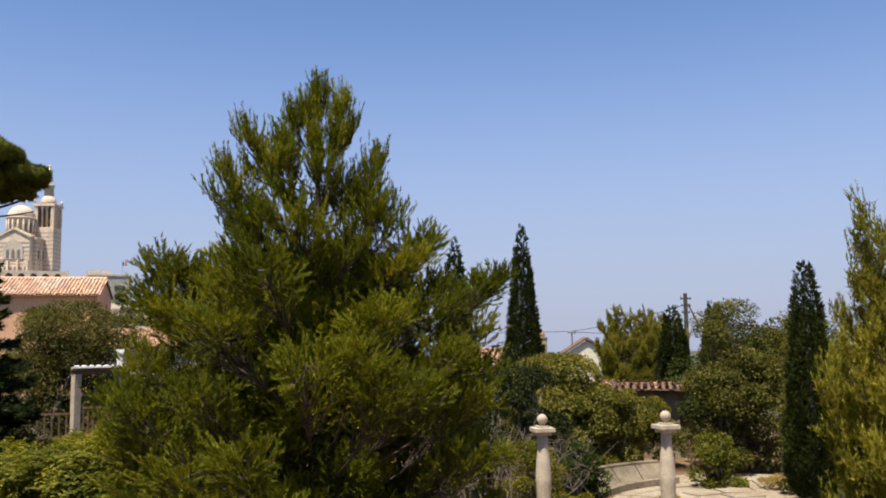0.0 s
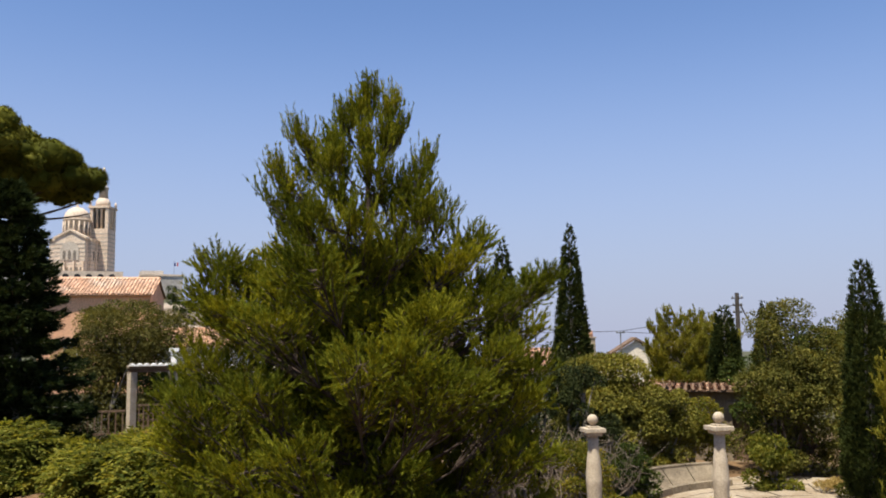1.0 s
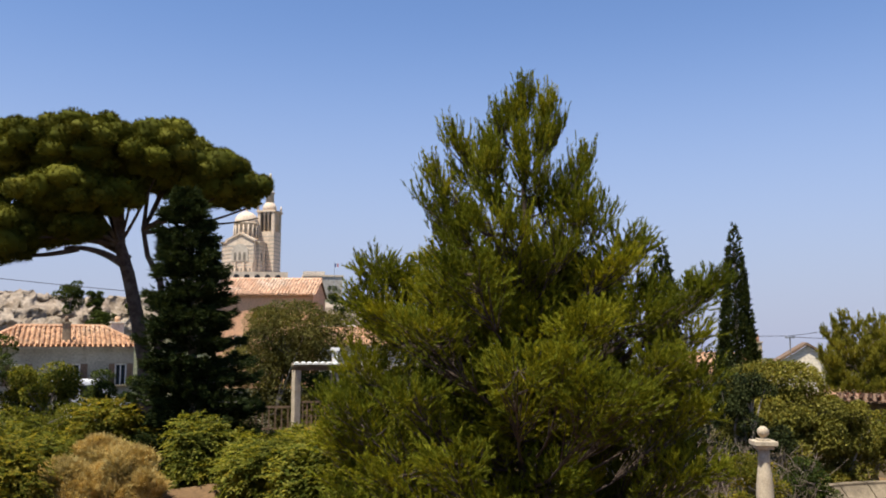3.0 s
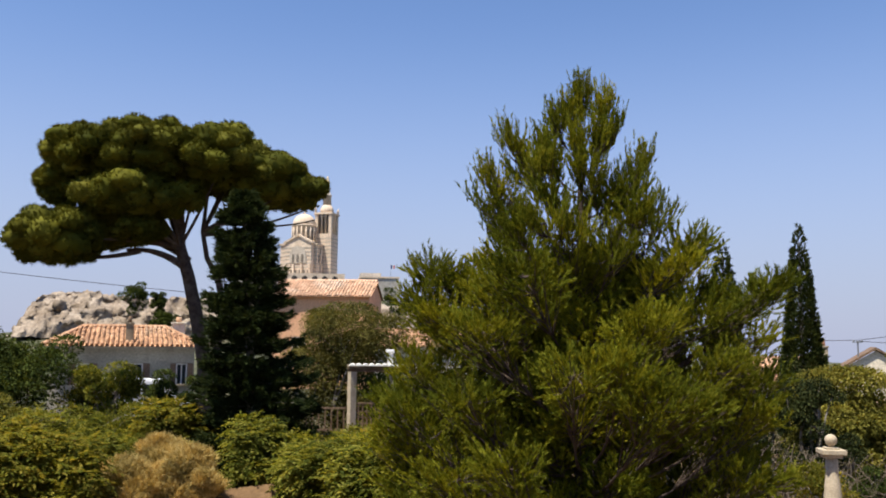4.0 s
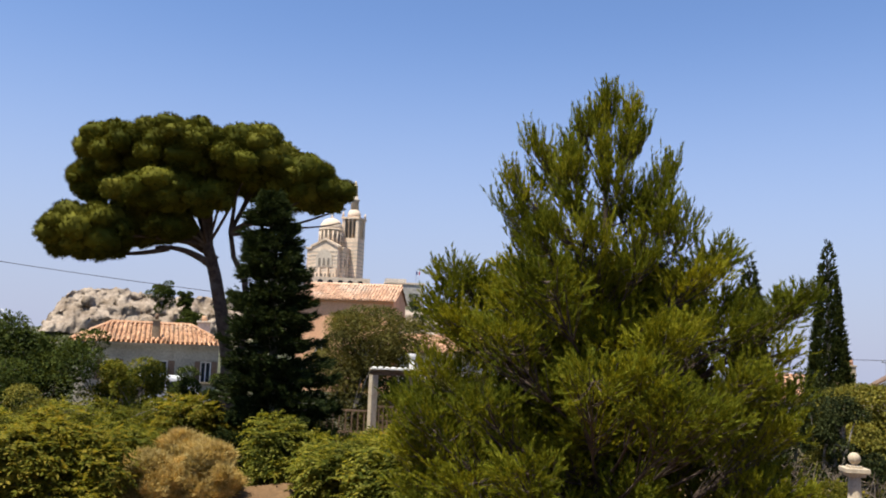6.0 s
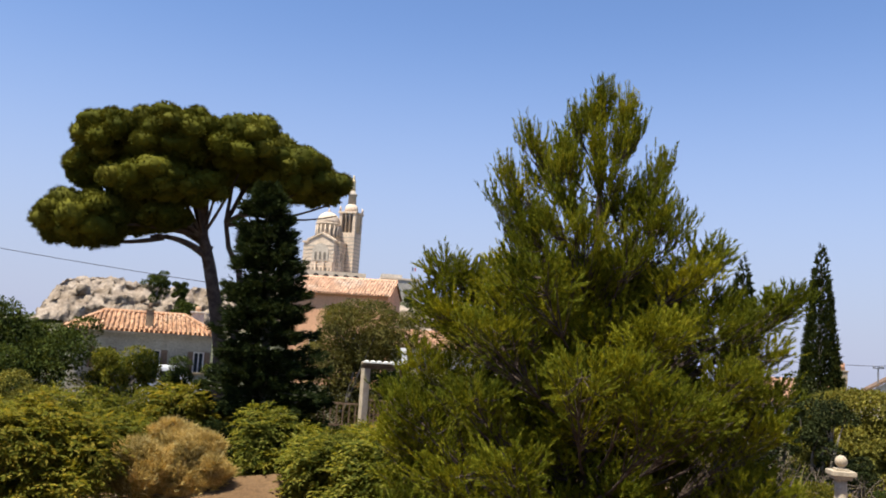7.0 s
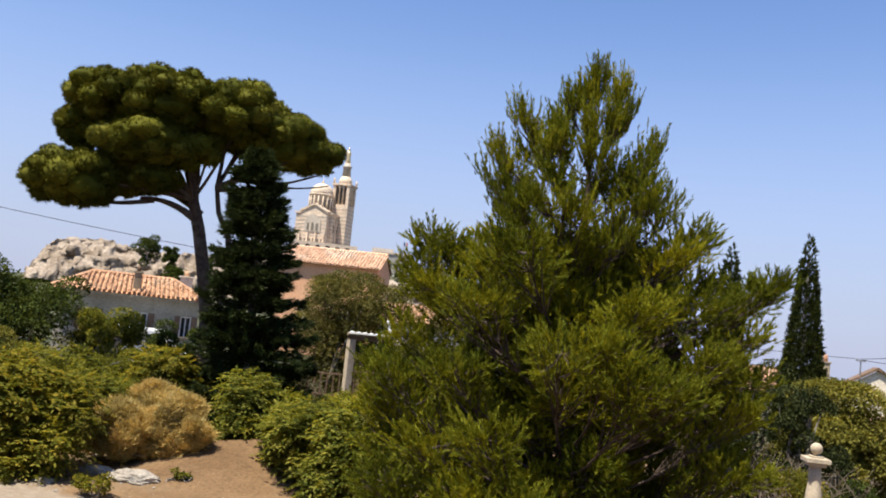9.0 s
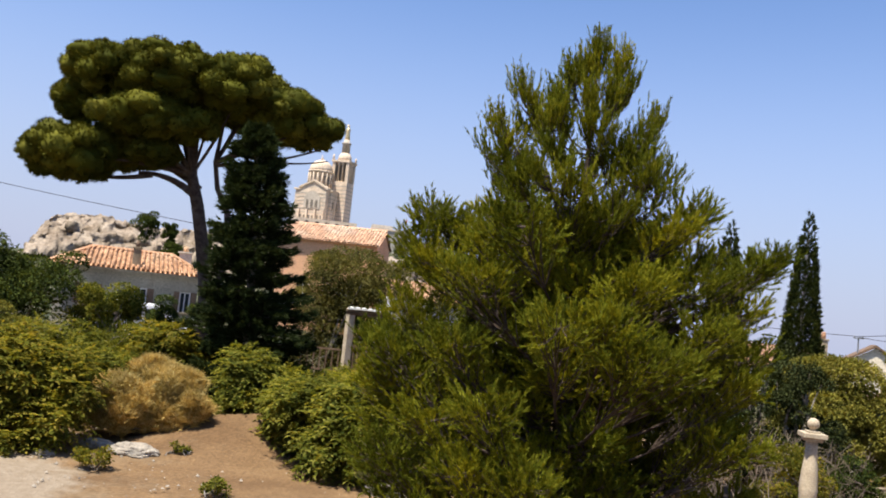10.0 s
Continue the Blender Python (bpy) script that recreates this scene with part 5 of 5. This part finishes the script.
# ---- garden lamp ----
gl = thing("garden_lamp", (-1.35, 20.0, 0), 15, "white globe garden lamp among dark bushes", "lamp")
part("post", lathe([(0.06, -0.05), (0.05, 0.1), (0.035, 0.2), (0.03, 1.55), (0.06, 1.58)], 12), STEEL, gl)
part("globe", lathe([(0.05, 1.56)] + [(0.16 * math.cos(a), 1.71 + 0.14 * math.sin(a)) for a in (-1.2 + 2.6 * k / 9 for k in range(10))], 18), WHITE_PLASTIC, gl)


def boulder(place, sx, sy, sz, seed, label, material=None, name="boulder"):
    bm = bmesh.new()
    bmesh.ops.create_icosphere(bm, subdivisions=4, radius=1.0)
    o = Vector((seed * 3.1, seed * 1.7, 0))
    for v in bm.verts:
        n = noise.noise(v.co * 1.3 + o) * 0.35 + noise.noise(v.co * 4 + o) * 0.14
        v.co *= 1 + n
        v.co.x, v.co.y, v.co.z = v.co.x * sx, v.co.y * sy, max(v.co.z, -0.35) * sz
    ob = part(name, bm, material or STONE_SLAB)
    ob.matrix_basis = pose(*place)
    return tagged(ob, label, "rock", "stones on the path")


boulder((-7.2, 15.9, 0.04), 0.5, 0.28, 0.17, 3, "pale grey weathered stone on sandy soil")
boulder((-7.93, 16.0, 0.04), 0.42, 0.22, 0.14, 8, "pale weathered stone beside the bush")
boulder((-8.4, 14.9, 0.02), 0.2, 0.13, 0.08, 12, "small pale stone on the path")
boulder((-2.2, 15.4, 0.05), 0.4, 0.2, 0.14, 15, "flat pale stone below the bushes")

def gravel():
    """Small stones scattered over the bare soil."""
    r = np.random.default_rng(17)
    n = 420
    ico = np.array([(0, 0, 1), (0.9, 0, 0.2), (0.28, 0.85, 0.2), (-0.72, 0.53, 0.2), (-0.72, -0.53, 0.2), (0.28, -0.85, 0.2)])
    tri = np.array([(0, 1, 2), (0, 2, 3), (0, 3, 4), (0, 4, 5), (0, 5, 1)])
    c = np.stack([r.uniform(-10.5, -2.0, n), r.uniform(12.8, 18.2, n), np.full(n, -0.01)], 1)
    s = 0.008 + 0.035 * r.random(n) ** 3
    v = c[:, None] + ico[None] * s[:, None, None] * r.uniform(0.6, 1.4, (n, 1, 3)) + r.normal(0, 0.12, (n, 6, 3)) * s[:, None, None]
    f = tri[None] + (np.arange(n) * 6)[:, None, None]
    ob = part("gravel", mesh_np("gravel", v.reshape(-1, 3), f.reshape(-1, 3)), STONE_SLAB)
    tagged(ob, "small pale stones scattered on sandy soil", "gravel", kind="stuff")


gravel()


# ---- rocky outcrop and hill trees ----
def outcrop():
    nx, ny = 220, 70
    u, v = np.meshgrid(np.linspace(-1, 1, nx), np.linspace(-1, 1, ny), indexing='ij')
    x, y = u * 50, v * 18
    crest = np.interp(u, [-1, -0.93, -0.8, -0.62, -0.45, -0.3, 0.1, 1], [0.95, 1.06, 1.12, 1.04, 0.97, 1.0, 1.1, 0.9])
    top = 9.5 * np.clip(1 - np.abs(u) ** 16, 0, 1) * crest * np.clip((1 - np.abs(v)) * 2.0, 0, 1) ** 0.75
    z = np.empty_like(x)
    dx, dy = np.empty_like(x), np.empty_like(x)
    for i in range(nx):
        for j in range(ny):
            q = Vector((x[i, j] * 0.24, y[i, j] * 0.24, top[i, j] * 0.35))
            big = noise.fractal(q, 0.55, 2.3, 7)
            cr = abs(noise.noise(q * 2.1)) ** 0.6
            blk = noise.voronoi(Vector((q.x * 0.42, q.y * 0.6, q.z * 1.1)) + Vector((big, cr, 0)) * 0.5)[0]
            slab = noise.noise(Vector((q.x * 0.5 + q.z * 1.2, q.y * 0.5, q.z * 4.0)))
            z[i, j] = top[i, j] * (1 + 0.06 * big) + 0.5 * big - (0.8 * (0.45 - cr) - 0.4 * (blk[1] - blk[0] - 0.25) - 0.9 * slab) * (top[i, j] > 1)
            dx[i, j], dy[i, j] = 0.9 * noise.fractal(q * 2.6 + Vector((9, 0, 0)), 0.7, 2.2, 4), 2.0 * noise.fractal(q * 1.2 + Vector((0, 7, 0)), 0.7, 2.2, 4)
    i, j = np.meshgrid(np.arange(nx - 1), np.arange(ny - 1), indexing='ij')
    f = np.stack([i * ny + j, (i + 1) * ny + j, (i + 1) * ny + j + 1, i * ny + j + 1], -1).reshape(-1, 4)
    ob = part("rocky_outcrop", mesh_np("rocky_outcrop", np.stack([x + dx, y + dy, z], -1).reshape(-1, 3), f, False), ROCK)
    ob.matrix_basis = pose(-77.5, 213, 3.6, 0, 0, 26)
    tagged(ob, "pale jagged limestone outcrop on the hillside", "rock", kind="structure")


outcrop()
H = "pines on the hillside"
for k, (x, y, z, r, h) in enumerate([(-88.2, 179.8, 8.6, 3.7, 7.2), (-85.5, 186.6, 9.3, 2.1, 5.5), (-80, 194, 8.8, 2.0, 4.0), (-80.4, 177.9, 6.4, 3.4, 2.8), (-24.5, 148, -3.0, 3.6, 13.0), (-20.5, 150, -4.0, 3.8, 12.0), (-16, 151, -5.0, 3.8, 11.5), (-66, 285, 9.0, 8.0, 10.0), (-55, 280, 5.0, 9.0, 10.0), (-78, 300, 14.0, 8.0, 9.0), (-46, 262, 0.0, 9.0, 12.0), (-82, 205, 9.0, 3.2, 5.0), (-76, 208, 9.0, 3.0, 4.6), (-104, 192, 4.0, 3.0, 4.0)]):
    shrub((x, y, z), r, r, h, "dark green wind-shaped pine on the hillside", LEAF_DARK, 5000, 0.38, 16, 200 + k, name="pine_tree", category="tree", group=H, stems=4)
for k in range(11):
    x, y = -82 + 5.6 * k, 372 + 14.0 * (k % 3)
    shrub((x, y, float(hill(x, y)) - 2.0), 6.5, 5.0, 9.0 + 1.5 * (k % 3), "dark green pine on the slope below the fort", LEAF_DARK, 3500, 0.55, 14, 260 + k, name="pine_tree", category="tree", group=H, stems=3)
shrub((47.6, 76.4, 0), 5.0, 3.0, 5.4, "distant dark trees beyond the gardens", LEAF_DARK, 4000, 0.35, 22, 230, name="tree", category="tree")


# ---- basilica on the hill ----
def basilica():
    t = thing("basilica", (-120.2, 444.4, 35.0), -9, "pale striped stone basilica with dome and bell tower", "church")
    W, D = 21.0, 24.0
    body = part("nave", a_box(-5.5, D / 2 - 4, 0, W, D, 18.5), STONE_LIGHT, t)
    for z in range(1, 9):
        part("stone_band", a_box(-5.5, D / 2 - 4, z * 2.05, W + 0.24, D + 0.24, 0.62), STONE_BAND, body)
    part("cornice", a_box(-5.5, D / 2 - 4, 18.5, W + 1.4, D + 1.4, 0.9), STONE_LIGHT, body)
    # projecting transept front with pediment
    bm = bmesh.new()
    fr = part("transept", prism(bm, [(-11.5, 0), (3.5, 0), (3.5, 19.6), (-4.0, 23.2), (-11.5, 19.6)], -7.5, -4.0), STONE_LIGHT, t)
    for sx in (-1, 1):
        bm = bmesh.new()
        part("raking_cornice", prism(bm, [(-4.0 + sx * 8.3, 18.9), (-4.0, 23.0), (-4.0, 24.0), (-4.0 + sx * 8.3, 19.9)], -8.2, -4.0), STONE_LIGHT, fr)
    for z in range(1, 9):
        part("stone_band", a_box(-4.0, -7.5, z * 2.05, 15.2, 0.3, 0.62), STONE_BAND, fr)
    bm = bmesh.new()
    ang = [math.pi * k / 10 for k in range(11)]
    part("arch", prism(bm, [(-4.0 + 4.6 * math.cos(a), 13.2 + 4.6 * math.sin(a)) for a in ang] + [(-8.6, 8.5), (0.6, 8.5)], -7.95, -7.5), STONE_BAND, fr)
    for k in range(3):
        bm = bmesh.new()
        part("window", prism(bm, [(-6.6 + 2.6 * k - 0.65, 9.2), (-6.6 + 2.6 * k + 0.65, 9.2)] + [(-6.6 + 2.6 * k + 0.65 * math.cos(a), 12.6 + 0.65 * math.sin(a)) for a in ang], -8.15, -7.6), STONE_RECESS, fr)
    for k in range(6):
        part("window", a_box(-10.0 + 2.4 * k, -7.7, 2.6, 0.95, 0.5, 2.4), STONE_RECESS, fr)
    for k in range(4):
        part("buttress", a_box(-11.0 + 4.67 * k, -8.1, 0, 0.9, 1.2, 8.0, 0.1), STONE_LIGHT, fr)
    for k in range(4):
        part("window", a_box(5.02, -1.0 + 4.6 * k, 9.0, 0.3, 1.3, 4.5), STONE_RECESS, body)
        part("buttress", a_box(5.3, 1.3 + 4.6 * k, 0, 0.8, 1.1, 17.5), STONE_LIGHT, body)
    # dome on its drum
    drum = part("drum", lathe([(6.2, 18.5), (6.2, 28.8), (6.7, 29.0), (6.7, 29.8)], 32, (-4.8, 1.0, 0)), STONE_LIGHT, t)
    for k in range(16):
        a = 2 * math.pi * k / 16
        part("window", a_box(0, 0, 21.6, 0.9, 0.4, 5.2), STONE_RECESS, drum).matrix_basis = pose(-4.8, 1.0, 0, 0, 0, math.degrees(a)) @ Matrix.Translation((0, -6.2, 0))
        part("pilaster", lathe([(0.42, 20.5), (0.36, 28.4)], 8), STONE_LIGHT, drum).matrix_basis = pose(-4.8, 1.0, 0, 0, 0, math.degrees(a) + 11.25) @ Matrix.Translation((0, -6.35, 0))
    dome = part("dome", lathe([(6.3 * math.cos(a), 29.8 + 6.2 * math.sin(a)) for a in (math.pi / 2 * k / 10 for k in range(10))] + [(0.5, 36.1)], 32, (-4.8, 1.0, 0)), STONE_LIGHT, t)
    part("lantern", lathe([(0.7, 35.8), (0.6, 37.0), (0.15, 37.6), (0.1, 39.2)], 10, (-4.8, 1.0, 0)), STONE_LIGHT, dome)
    # bell tower
    tx, ty = 4.8, 9.0
    tower = part("bell_tower", a_box(tx, ty, 0, 9.6, 9.6, 25.5), STONE_LIGHT, t)
    for z in range(2, 12):
        part("stone_band", a_box(tx, ty, z * 2.05, 9.8, 9.8, 0.62), STONE_BAND, tower)
    part("belfry_core", a_box(tx, ty, 25.5, 6.0, 6.0, 10.5), STONE_RECESS, tower)
    for sx in (-1, 1):
        for sy in (-1, 1):
            part("corner_pier", a_box(tx + sx * 4.0, ty + sy * 4.0, 25.5, 1.7, 1.7, 10.5), STONE_LIGHT, tower)
    for k in (-1, 1):
        for m in (-1, 1):
            part("column", lathe([(0.55, 25.5), (0.5, 34.2), (0.8, 34.6), (0.8, 36.0)], 10, (tx + 1.1 * k, ty + 4.2 * m, 0)), STONE_LIGHT, tower)
            part("column", lathe([(0.55, 25.5), (0.5, 34.2), (0.8, 34.6), (0.8, 36.0)], 10, (tx + 4.2 * m, ty + 1.1 * k, 0)), STONE_LIGHT, tower)
    part("cornice", a_box(tx, ty, 36.0, 10.8, 10.8, 1.1, 0.15), STONE_LIGHT, tower)
    for sx in (-1, 1):
        for sy in (-1, 1):
            part("pinnacle", lathe([(0.6, 37.1), (0.6, 39.0), (0.05, 40.4)], 8, (tx + sx * 4.6, ty + sy * 4.6, 0)), STONE_LIGHT, tower)
    part("octagon", lathe([(4.0, 37.1), (3.8, 39.4), (2.9, 41.0), (2.3, 41.6)], 8, (tx, ty, 0)), STONE_LIGHT, tower)
    part("pedestal", lathe([(2.3, 41.6), (2.1, 46.4), (2.6, 46.7), (2.6, 47.4), (1.7, 47.6), (1.6, 49.2)], 16, (tx, ty, 0)), STONE_BAND, tower)
    return t


basilica()
st = part("statue", lathe([(1.3, 0), (1.5, 0.5), (1.25, 2.2), (1.15, 4.2), (1.35, 5.6), (0.75, 6.5), (0.55, 6.8), (0.68, 7.4), (0.55, 8.1), (0.25, 8.5)], 18), GOLD)
st.matrix_basis = pose(-120.2, 444.4, 35, 0, 0, -9) @ Matrix.Translation((4.8, 9.0, 49.2))
tagged(st, "gilded statue on the bell tower", "statue")


def fort():
    t = thing("fort", (-112.0, 440.0, 20.0), 14.5, "grey stone fort terraces below the basilica", "fort")
    b = part("rampart", a_box(-12, 16, -6, 62, 50, 18.2), STONE_FORT, t)
    part("parapet", a_box(-12, -8.6, 12.2, 62.4, 0.8, 1.2), STONE_FORT, b)
    part("undercroft", a_box(-6, -2.2, 12.2, 34, 12.0, 5.4), STONE_LIGHT, t)
    ang = [math.pi * k / 8 for k in range(9)]
    for k in range(6):
        bm = bmesh.new()
        x = -20 + 5.2 * k
        part("arch", prism(bm, [(x - 1.5, 12.6), (x + 1.5, 12.6)] + [(x + 1.5 * math.cos(a), 14.8 + 1.5 * math.sin(a)) for a in ang], -8.4, -7.9), DARK_VOID, t)
    r = part("bastion", a_box(29, 2, -10, 20, 26, 25.5), STONE_FORT, t)
    part("parapet", a_box(29, 2, 15.5, 20.8, 26.8, 0.9), STONE_LIGHT, r)
    part("upper_block", a_box(25, 6, 16.4, 11, 12, 2.6), STONE_FORT, r)
    for k in range(5):
        for m in range(2):
            part("window", a_box(22 + 3.4 * k, -11.05, 4 + 5 * m, 1.1, 0.3, 1.7), DARK_VOID, r)
    w = part("west_block", a_box(-36, 2, -4, 18, 20, 19.0), STONE_FORT, t)
    for k in range(4):
        part("window", a_box(-41 + 3.4 * k, -8.05, 8, 1.1, 0.3, 1.7), DARK_VOID, w)


fort()
fl = thing("flag", (-71.5, 414.0, 30.0), 15, "small tricolour flag on a pole", "flag")
part("pole", tubes("pole", [(np.array([(0, 0, -8), (0, 0, 11.0)]), [0.12, 0.08])], 6), STEEL, fl)
for k, m in enumerate((FLAG_B, FLAG_W, FLAG_R)):
    part("stripe", a_box(0.4 + 0.6 * k, 0.1 * k, 8.6, 0.6, 0.06, 1.7), m, fl)
